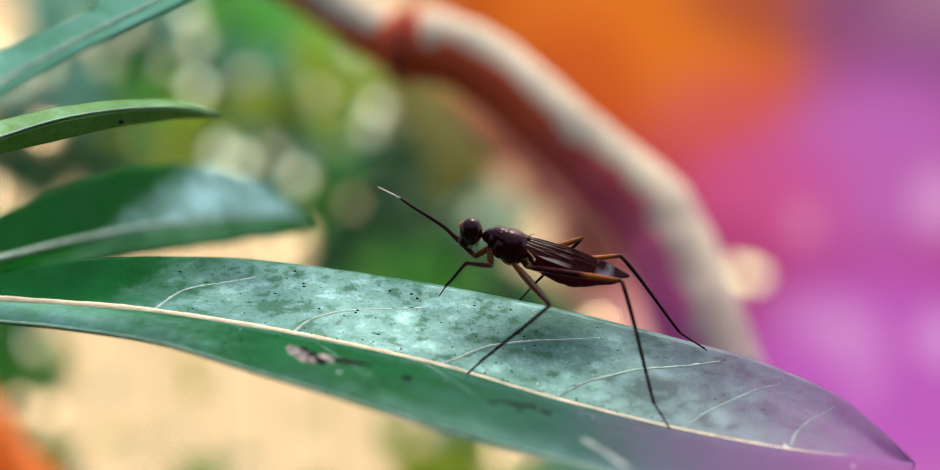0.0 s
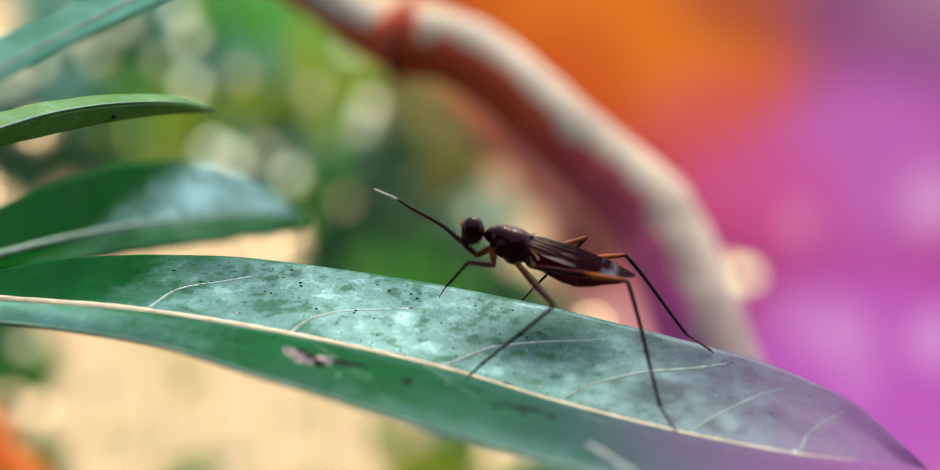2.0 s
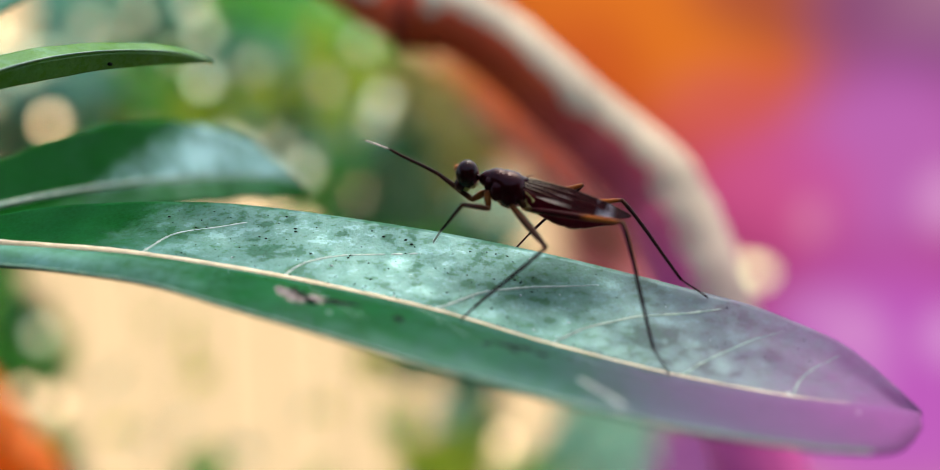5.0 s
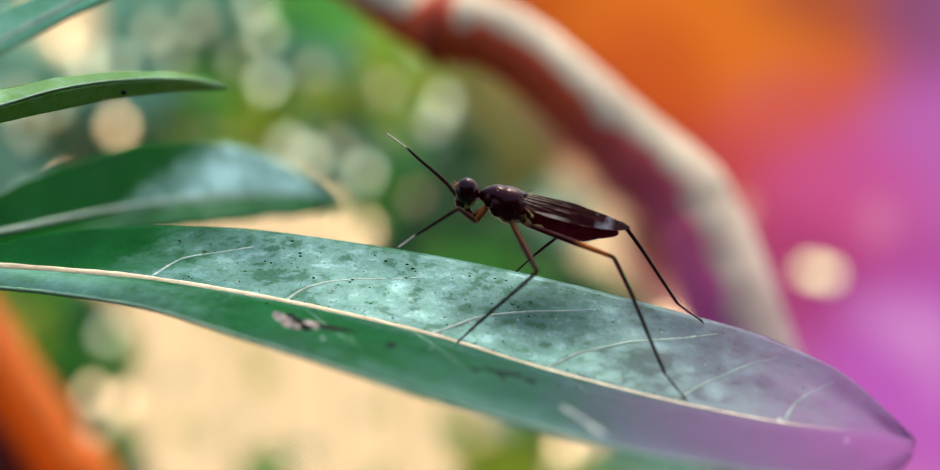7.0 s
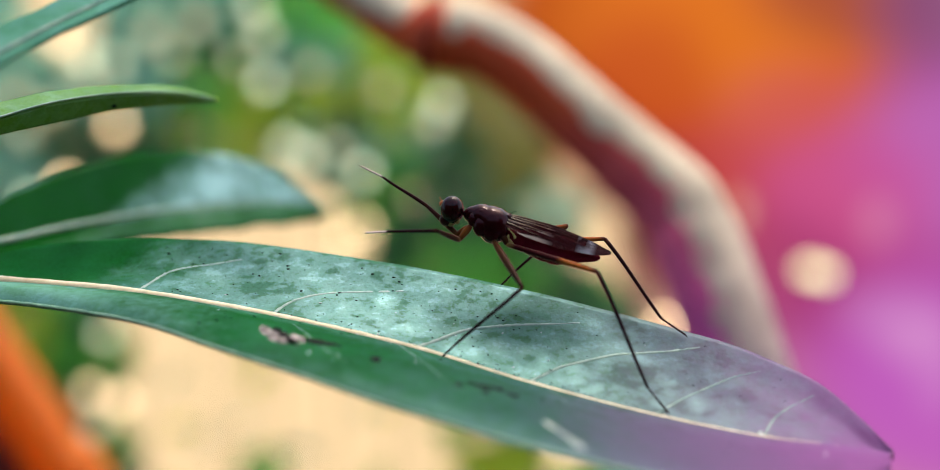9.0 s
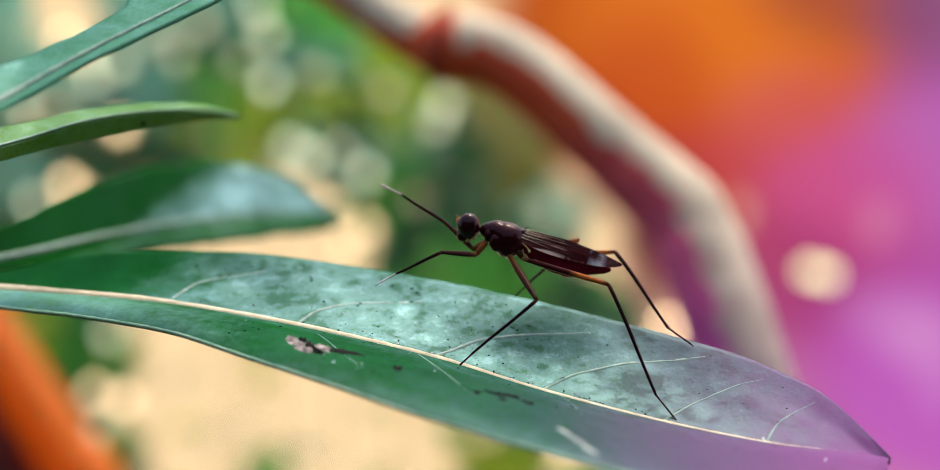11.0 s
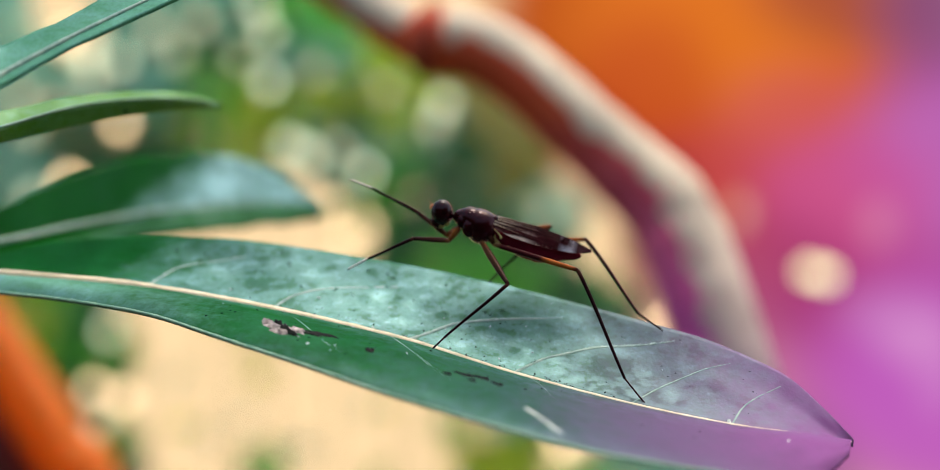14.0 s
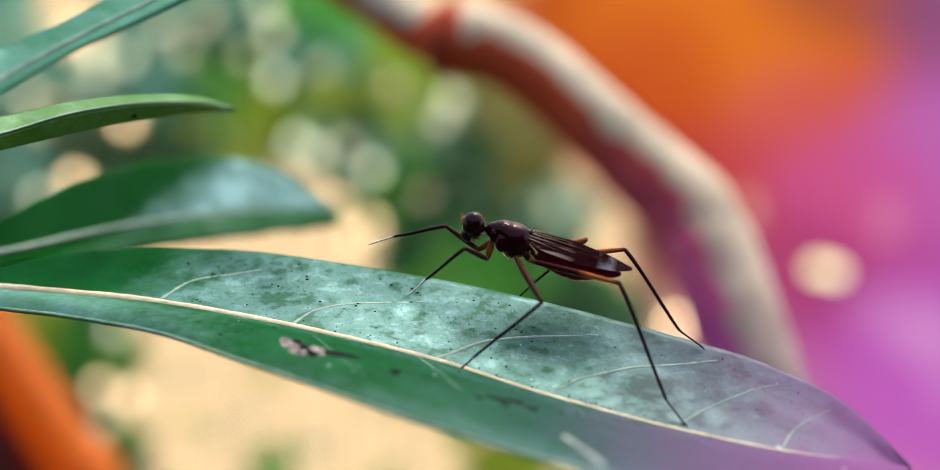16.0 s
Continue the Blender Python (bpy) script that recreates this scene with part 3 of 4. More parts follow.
FAR = [(-30.2, 61.8, -2.6), (-25.22, 61.5, -2.33), (-21.37, 62.5, -1.46), (-16.6, 62.8, -1.1), (-10.36, 62.0, -1.27), (-2.49, 61.0, -2.31), (3.4, 60.3, -3.4), (9.13, 59.5, -4.74), (13.55, 58.6, -5.92), (16.96, 57.6, -7.36), (18.9, 56.3, -9.03), (19.93, 55.3, -10.21)]
NEAR = [(-29.8, 60.8, -3.1), (-23.99, 58.5, -3.92), (-19.49, 57.0, -4.24), (-14.27, 55.0, -4.75), (-8.18, 52.0, -6.03), (-1.54, 49.5, -7.68), (3.6, 47.5, -8.78), (7.9, 47.0, -9.7), (12.14, 47.5, -10.4), (14.98, 48.5, -10.78), (17.32, 50.5, -11.03), (19.28, 53.5, -10.6)]


def surface(u, v):
    """The main leaf's upper side: u along it, v from -1 (near rim) to 1 (far rim), in millimetres."""
    m = spline(MID, u)
    if v >= 0:
        p = m.lerp(spline(FAR, u), v)
        p.z -= 0.35 * math.sin(v * math.pi) * (1 - v * 0.4)
    else:
        w, e = -v, spline(NEAR, u)
        p = m.lerp(e, w)
        p.z = m.z + (e.z - m.z) * (0.3 * w + 0.7 * w ** 5)
    wave = noise.noise(Vector((u * 1.7, v * 2.0, 3.0))) * 0.2 * min(1, abs(v) * 2) * (1 - 0.75 * abs(v) ** 3)
    p.z += wave
    return p


def blade(bm, f, nu, vs, thick, base):
    """A leaf blade with two sides and a rim, from a surface function."""
    top, low, place = [], [], {}
    for i in range(nu + 1):
        a, c = [], []
        for v in vs:
            p = f(i / nu, v)
            a.append(bm.verts.new(mm(p, base)))
            c.append(bm.verts.new(mm(p + Vector((0, 0.25, -1)) * thick, base)))
            place[a[-1]] = place[c[-1]] = (i / nu, v)
        top.append(a)
        low.append(c)
    n = len(vs)
    for i in range(nu):
        for j in range(n - 1):
            bm.faces.new((top[i][j], top[i + 1][j], top[i + 1][j + 1], top[i][j + 1]))
            bm.faces.new((low[i][j], low[i][j + 1], low[i + 1][j + 1], low[i + 1][j]))
        for j, flip in ((0, False), (n - 1, True)):
            q = (top[i][j], low[i][j], low[i + 1][j], top[i + 1][j])
            bm.faces.new(q[::-1] if flip else q)
    for i in (0, nu):
        for j in range(n - 1):
            bm.faces.new((top[i][j], top[i][j + 1], low[i][j + 1], low[i][j]))
    bmesh.ops.recalc_face_normals(bm, faces=bm.faces)
    uv = bm.loops.layers.uv.new("blade")
    for face in bm.faces:
        for loop in face.loops:
            loop[uv].uv = place[loop.vert]


ROOT = (-46.0, 72.0, -990.0)
plant = thing("leafy_plant", "leafy plant with long waxy dark green leaves on a stalk", "plant", ROOT)


def leaf_of(f, nu, vs, thick, mat, label, rib, rib_size, rib_mat=RIB):
    bm = bmesh.new()
    blade(bm, f, nu, vs, thick, ROOT)
    leaf = part("leaf", bm, mat, plant, label)
    bm = bmesh.new()
    path = [mm(p, ROOT) for p in rib]
    n = len(path)
    tube(bm, path, [MM * rib_size * (1.15 - 1.0 * i / (n - 1)) * (1 + 0.12 * noise.noise(Vector((i * 90 / n, rib_size * 9, 0)))) for i in range(n)], 8)
    part("midrib", bm, rib_mat, leaf, "pale raised midrib")
    return leaf


def build_main_leaf():
    top = len(MID) - 1
    vs = [math.copysign(abs(k / 22) ** 0.9, k) for k in range(-22, 23)]
    leaf = leaf_of(lambda s, v: surface(s * top, v), 150, vs, 0.1, LEAF, "long waxy green leaf with pale veins and dirt specks, violet light veil painted on the tip",
                   [surface(u * top / 240, 0) - Vector((0, 0, 0.1)) for u in range(241)], 0.31)
    # light caught by the curled near rim, added as a thin pale tube
    bm = bmesh.new()
    path = [mm(surface(0.3 + (top - 2.0) * i / 160, -1) + Vector((0, 0.02, 0.02)), ROOT) for i in range(161)]
    tube(bm, path, [MM * 0.09 * (1 + 0.3 * noise.noise(Vector((i * 0.5, 2, 0)))) for i in range(161)], 7)
    part("margin", bm, RIM_LIGHT, leaf, "light along the leaf's near rim, made as a pale green line")
    for row in SIDE_VEINS:
        bm = bmesh.new()
        size = (0.15 if row[0][0] < 5.5 else 0.13 if row[0][0] < 6.5 else 0.075) if row[1][1] > 0 else 0.05
        k = 40
        path = [mm(surface(*spline([(u, v, 0) for u, v in row], i * (len(row) - 1) / k)[:2]) - Vector((0, 0, size * 0.76)), ROOT) for i in range(k + 1)]
        tube(bm, path, [MM * size * (1 - 0.45 * i / k) * (1 + 0.3 * noise.noise(Vector((i * 0.9, row[0][0] * 3, 0)))) for i in range(k + 1)], 7)
        part("side_vein", bm, VEIN, leaf, "thin pale side vein")
    return leaf


SIDE_VEINS = [
    [(3.0, 0.0), (3.22, 0.42), (3.49, 0.63), (3.97, 0.82)], [(4.0, 0.0), (4.21, 0.32), (4.55, 0.58), (5.02, 0.75)], [(5.0, 0.0), (5.41, 0.39), (5.69, 0.55), (6.06, 0.68), (6.47, 0.82)],
    [(6.0, 0.0), (6.34, 0.35), (6.94, 0.67), (7.57, 0.89)], [(7.0, 0.0), (7.38, 0.37), (7.73, 0.58), (8.23, 0.84)], [(8.02, 0.0), (8.23, 0.28), (8.49, 0.49), (8.95, 0.81)],
    [(4.9, -0.05), (5.27, -0.53), (5.66, -0.71), (6.09, -0.81)], [(6.14, 0.0), (6.27, -0.15), (6.44, -0.44), (6.72, -0.66)], [(4.2, -0.2), (4.5, -0.7), (4.84, -0.84)],
]
main_leaf = build_main_leaf()


def fan(mid, one, other, wavy=0.2):
    """A surface function between a midrib and two rims."""
    def f(s, v):
        m = spline(mid, s * (len(mid) - 1))
        e = spline(one if v >= 0 else other, s * ((len(one) if v >= 0 else len(other)) - 1))
        p = m.lerp(e, abs(v))
        p.z += noise.noise(Vector((s * 6, v * 2, m.x))) * wavy * abs(v)
        return p
    return f


HALF = [k / 12 for k in range(-12, 13)]
L2_MID = [(-36, 62, -3.6), (-27.38, 68.0, -1.65), (-24.68, 72.0, -0.72), (-22.31, 76.0, 0.07), (-19.85, 81.0, 0.75), (-16.92, 86.0, 1.24), (-13.61, 91.5, 1.38), (-12.14, 94.0, 0.73)]
L2_UP = [(-36.2, 62.5, -3.3), (-27.62, 68.5, 0.35), (-25.1, 73.0, 2.53), (-22.69, 77.0, 3.89), (-20.61, 82.0, 4.64), (-18.72, 86.0, 4.85), (-16.32, 89.0, 4.23), (-13.72, 92.0, 2.55), (-12.14, 94.0, 0.82)]
L2_LOW = [(-35.8, 61.6, -3.8), (-27.14, 67.5, -2.16), (-24.27, 71.0, -1.81), (-21.95, 75.0, -1.24), (-19.39, 79.5, -0.76), (-16.41, 84.0, -0.32), (-13.31, 90.0, 0.17), (-12.14, 94.0, 0.64)]
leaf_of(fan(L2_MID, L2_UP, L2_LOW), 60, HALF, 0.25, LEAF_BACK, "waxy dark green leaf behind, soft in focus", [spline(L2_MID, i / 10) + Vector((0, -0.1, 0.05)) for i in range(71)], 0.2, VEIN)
L3_FOLD = [(-30, 52, 0.6), (-24.12, 53.8, 3.21), (-22.96, 56.0, 4.0), (-22.09, 58.0, 4.62), (-19.94, 60.0, 5.65), (-17.73, 62.5, 6.38), (-15.4, 65.5, 6.78), (-13.88, 68.7, 6.74)]
L3_TOP = [(-30.3, 53, 1.2), (-24.57, 54.8, 4.31), (-23.37, 57.0, 4.98), (-22.47, 59.0, 5.5), (-20.27, 61.0, 6.34), (-18.02, 63.5, 6.94), (-15.52, 66.0, 7.18), (-13.88, 68.7, 6.76)]
L3_BOT = [(-30.1, 52.4, 0.2), (-24.36, 54.3, 2.75), (-23.17, 56.5, 3.4), (-22.28, 58.5, 3.98), (-20.1, 60.5, 4.82), (-17.87, 63.0, 5.69), (-15.52, 66.0, 6.35), (-13.88, 68.7, 6.72)]
leaf_of(fan(L3_FOLD, L3_TOP, L3_BOT, 0.04), 50, HALF, 0.15, LEAF_YOUNG, "narrow young light green leaf seen edge-on", [spline(L3_FOLD, i / 8) for i in range(57)], 0.08, VEIN)
L4_MID = [(-24, 44, 0.6), (-20.15, 48.0, 4.78), (-19.04, 50.0, 6.12), (-16.7, 52.0, 8.1), (-13.9, 54.0, 10.15), (-11.7, 56.0, 11.9), (-10, 60, 14)]
L4_UP = [(-24.3, 44.6, 1.2), (-20.74, 49.4, 6.4), (-19.57, 51.4, 7.67), (-17.78, 52.7, 8.87), (-16.0, 54.0, 10.3), (-15.2, 56.0, 12.2), (-10, 60, 14.1)]
L4_LOW = [(-23.8, 43.9, 0.4), (-19.9, 47.6, 4.4), (-18.8, 49.5, 5.7), (-16.4, 51.4, 7.65), (-13.5, 53.4, 9.65), (-11.3, 55.5, 11.4), (-10, 60, 13.9)]
leaf_of(fan(L4_MID, L4_UP, L4_LOW, 0.06), 40, HALF, 0.2, LEAF_NEAR, "waxy green leaf reaching up close to the lens", [spline(L4_MID, i / 8) for i in range(49)], 0.2, VEIN)


def build_stalk():
    for name, pts, r0, r1 in (
        ("stalk", [(-46, 72, -990), (-47, 73, -500), (-45, 71, -100), (-46, 70, -20), (-47, 69, 40)], 4.0, 2.2),
        ("petiole", [(-46, 71, -14), (-39, 65, -6), (-30, 61.3, -2.9)], 0.9, 0.55),
        ("petiole", [(-46, 71, -10), (-41, 66, -6), (-36, 62, -3.6)], 0.9, 0.5),
        ("petiole", [(-46, 70, -4), (-38, 58, -3), (-30, 52.4, 0.6)], 0.8, 0.4),
        ("petiole", [(-46, 70, -6), (-34, 54, -8), (-24, 44.2, 0.7)], 0.8, 0.45),
    ):
        bm = bmesh.new()
        k = 24
        tube(bm, [mm(spline(pts, i * (len(pts) - 1) / k), ROOT) for i in range(k + 1)], [MM * (r0 + (r1 - r0) * i / k) for i in range(k + 1)], 12)
        part(name, bm, STALK, plant)


build_stalk()


# ---------------------------------------------------------------- marks on the leaf
def on_leaf(name, label, category, u, v):
    p = surface(u, v)
    return thing(name, label, category, p), p


def flake(bm, u, v, ru, rv, lift, base, n=14, seed=0):
    """An uneven crust lying on the leaf."""
    rng = random.Random(seed)
    c = bm.verts.new(mm(surface(u, v) + Vector((0, 0, lift)), base))
    rim, out = [], []
    for k in range(n):
        a, s = k * math.tau / n, rng.uniform(0.6, 1.1)
        rim.append(bm.verts.new(mm(surface(u + ru * s * 0.6 * math.cos(a), v + rv * s * 0.6 * math.sin(a)) + Vector((0, 0, lift * rng.uniform(0.5, 1.3))), base)))
        out.append(bm.verts.new(mm(surface(u + ru * s * math.cos(a), v + rv * s * math.sin(a)) - Vector((0, 0, 0.02)), base)))
    for k in range(n):
        j = (k + 1) % n
        bm.faces.new((c, rim[k], rim[j]))
        bm.faces.new((rim[k], out[k], out[j], rim[j]))


def build_marks():
    t, p = on_leaf("bird_dropping", "dried pale and dark dropping crusted beside the midrib", "dropping", 4.2, -0.66)
    bm = bmesh.new()
    flake(bm, 4.2, -0.66, 0.17, 0.13, 0.1, p, 20, 3)
    flake(bm, 4.08, -0.62, 0.07, 0.07, 0.16, p, 14, 31)
    flake(bm, 4.3, -0.63, 0.09, 0.06, 0.14, p, 14, 32)
    part("crust", bm, CRUST, t)
    bm = bmesh.new()
    flake(bm, 4.21, -0.67, 0.06, 0.06, 0.24, p, 12, 4)
    flake(bm, 4.15, -0.6, 0.05, 0.035, 0.22, p, 9, 14)
    flake(bm, 4.27, -0.72, 0.05, 0.035, 0.2, p, 9, 15)
    part("dark_core", bm, DIRT, t, "dark core")
    bm = bmesh.new()
    flake(bm, 4.45, -0.57, 0.16, 0.04, 0.06, p, 14, 5)
    flake(bm, 4.4, -0.63, 0.12, 0.025, 0.06, p, 12, 51)
    part("smear", bm, DIRT, t, "dark smear")
    for k, (u, v, ru, rv) in enumerate(((4.81, -0.62, 0.05, 0.05), (5.6, -0.5, 0.12, 0.03), (5.75, -0.45, 0.1, 0.035), (5.9, -0.47, 0.07, 0.03), (5.45, -0.6, 0.05, 0.03), (5.68, -0.58, 0.05, 0.02))):
        t, p = on_leaf("dirt_speck", "small dark crust of dirt below the midrib", "dirt", u, v)
        tagged(t, group="dirt specks below the midrib")
        bm = bmesh.new()
        flake(bm, u, v, ru, rv, 0.06, p, 12, 60 + k)
        flake(bm, u + ru * 0.5, v + rv * 0.4, ru * 0.4, rv * 0.5, 0.09, p, 9, 80 + k)
        part("crumb", bm, DIRT, t)
    t, p = on_leaf("dry_streak", "short whitish dry streak near the rim", "residue", 6.38, -0.86)
    bm = bmesh.new()
    for k in range(9):
        flake(bm, 6.2 + 0.042 * k, -0.77 - 0.018 * k, 0.045 + 0.012 * math.sin(k * 2.1), 0.013 + 0.005 * math.sin(k * 1.3), 0.02, p, 11, 20 + k)
    part("streak", bm, WHITE_MARK, t)
    for u, v, r in ((9.04, -0.35, 0.035), (8.0, 0.03, 0.03), (4.4, -0.8, 0.012), (4.58, -0.72, 0.009), (5.08, -0.45, 0.009)):
        t, p = on_leaf("pale_fleck", "tiny whitish fleck stuck to the waxy leaf", "residue", u, v)
        tagged(t, group="pale flecks on the leaf")
        bm = bmesh.new()
        flake(bm, u, v, r, r * 1.4, 0.05, p, 9, int(u * 10))
        part("fleck", bm, WHITE_MARK, t)
    p = Vector((-17.75, 62.8, 5.75))
    t = thing("dirt_speck", "dark speck on the narrow young leaf", "dirt", p)
    bm = bmesh.new()
    blob(bm, (0, 0, 0), (0.14, 0.1, 0.1), 0, 8)
    part("crumb", bm, DIRT, t)
    rng = random.Random(5)
    dark, pale = bmesh.new(), bmesh.new()
    for k in range(400):
        u, v = rng.uniform(3.3, 8.6), rng.uniform(-0.15, 0.95) if rng.random() < 0.8 else rng.uniform(-0.8, 0)
        if u > 6.3 and rng.random() < 0.6:
            continue
        s = rng.choice((0.02, 0.025, 0.03, 0.035, 0.045, 0.06)) * (1 if u < 6.3 else 0.65) * MM
        bmesh.ops.create_icosphere(dark if rng.random() < 0.85 else pale, subdivisions=1, radius=s,
                                   matrix=Matrix.Translation(mm(surface(u, v))) @ Matrix.Diagonal((rng.uniform(0.8, 1.6), 1, 0.7, 1)))
    for k in range(70):
        u = rng.uniform(3.4, 6.9)
        bmesh.ops.create_icosphere(dark, subdivisions=1, radius=rng.choice((0.025, 0.035, 0.05)) * MM,
                                   matrix=Matrix.Translation(mm(surface(u, rng.uniform(0.03, 0.07)))))
    for bm, mat, label in ((dark, DIRT, "fine dark dirt specks scattered over the leaf"), (pale, WHITE_MARK, "fine pale specks scattered over the leaf")):
        ob = part("dirt_specks", bm, mat, None)
        ob.matrix_world = VIEW
        tagged(ob, label, "dirt", kind="stuff")


# ---------------------------------------------------------------- the twig and the orange stem
TWIG = [(-32.08, 121.25, 35.04), (-24.1, 120.8, 29.52), (-16.04, 120.35, 24.1), (-9.13, 119.45, 19.52), (-5.32, 119.0, 18.26), (-2.06, 119.0, 17.8), (2.11, 118.55, 15.5), (8.88, 118.1, 9.56), (12.96, 117.65, 5.84), (17.11, 116.75, 1.74), (19.37, 114.95, -3.14), (20.78, 113.15, -7.54), (22.14, 111.8, -11.83), (23.63, 110.45, -16.56), (25.2, 107, -24), (26.5, 103, -36), (27, 99, -56), (27, 95, -95), (27, 90, -185), (26.5, 84, -400), (26, 80, -985)]
TWIG_R = [2.34, 2.34, 2.35, 2.64, 3.48, 3.35, 3.46, 3.56, 3.77, 4.11, 4.08, 4.11, 4.07, 4.03, 4, 4, 4, 4, 4, 4.5, 5]


def twig_at(u):
    return spline(TWIG, u), spline([(r, 0, 0) for r in TWIG_R], u)[0] * (1 + 0.05 * noise.noise(Vector((u * 2.3, 1, 1))))


def lit_strip(bm, u0, u1, base, seed):
    """The lit side of the twig, made as a pale raised strip with uneven edges."""
    n, k = int((u1 - u0) * 14), 12
    rows = []
    for i in range(n + 1):
        u = u0 + (u1 - u0) * i / n
        p, r = twig_at(u)
        d = (twig_at(u + 0.05)[0] - twig_at(u - 0.05)[0]).normalized()
        ref = Vector((0.4, -0.7, 0.6)) if u < 3.4 else Vector((0.72, -0.2, 0.68))
        ref = (ref - d * ref.dot(d)).normalized()
        side = d.cross(ref)
        end = min(1, min(i, n - i) / 4 + 0.25)
        wide = 20 + 12 * max(0, min(1, u - 8.5))
        lo = -72 - wide + 16 * noise.noise(Vector((u * 2.2, seed, 0))) + 3 * noise.noise(Vector((u * 7, seed, 3)))
        hi = 64 + wide + 22 * noise.noise(Vector((u * 1.9, seed, 5))) + 3 * noise.noise(Vector((u * 7, seed, 7)))
        row = []
        for j in range(k + 1):
            a = radians((lo + (hi - lo) * j / k) * end)
            lift = 0.12 * math.sin(math.pi * j / k) ** 0.4 - 0.05
            row.append(bm.verts.new(mm(p + (ref * math.cos(a) + side * math.sin(a)) * (r + lift), base)))
        rows.append(row)
    for a, b in zip(rows, rows[1:]):
        for j in range(k):
            bm.faces.new((a[j], b[j], b[j + 1], a[j + 1]))
    bmesh.ops.recalc_face_normals(bm, faces=bm.faces)


def build_twig():
    base = TWIG[-1]
    t = thing("twig", "bent twig with a pale lit side and a red shaded side painted on, out of focus", "twig", base)
    bm = bmesh.new()
    n = (len(TWIG) - 1) * 10
    at = [twig_at(i * (len(TWIG) - 1) / n) for i in range(n + 1)]
    tube(bm, [mm(p, base) for p, r in at], [MM * r for p, r in at], 28)
    branch = part("branch", bm, SHADED_BARK, t, "smooth bark in the painted red-brown of its shaded side")
    for i, (u0, u1) in enumerate(((0.2, 3.2), (4.0, 13.5))):
        bm = bmesh.new()
        lit_strip(bm, u0, u1, base, i * 3.7)
        part("lit_side", bm, LIT_BARK, branch, "pale cream strip for the lit side of the twig")
    for u, r in ((3.75, 4.1),):
        bm = bmesh.new()
        tube(bm, [mm(spline(TWIG, u + d), base) for d in (-0.2, -0.1, 0, 0.1, 0.2)], [MM * (r - 0.7), MM * (r - 0.15), MM * r, MM * (r - 0.15), MM * (r - 0.7)], 28)
        part("node", bm, NODE, branch, "swollen dark red node")


ORANGE = [(-93.57, 176.0, 5.11), (-87.59, 177.0, -3.79), (-80.62, 178.0, -14.09), (-74.07, 179.0, -24.01), (-67.94, 180.0, -34.02), (-62.57, 182.0, -46.63), (-60, 190, -120), (-50, 190, -400), (-50, 190, -980)]


def build_orange():
    t = thing("orange_stem", "thick orange flower stem, far out of focus", "flower stem", ORANGE[-1])
    bm = bmesh.new()
    n = 60
    tube(bm, [mm(spline(ORANGE, i * 8 / n), ORANGE[-1]) for i in range(n + 1)], [MM * (4.5 if i > 8 else 3.0 + 1.5 * i / 8) for i in range(n + 1)], 16)
    part("stem", bm, ORANGE_PETAL, t)
    bm = bmesh.new()
    path = [mm(spline(ORANGE, i * 5 / 30) + Vector((-7.2, 4.0, -5.6)), ORANGE[-1]) for i in range(31)]
    tube(bm, path, [MM * (1.0 + 5.8 * math.sin(math.pi * (0.1 + 0.85 * i / 30))) for i in range(31)], 14)
    part("sheath", bm, RED_SHEATH, t, "dark red sheath along the stem")


build_twig()
build_orange()

# ---------------------------------------------------------------- the fly
fly = thing("stilt_legged_fly", "slender black stilt-legged fly with white-tipped forelegs standing on the leaf", "fly")
EYE_Y = 58.7


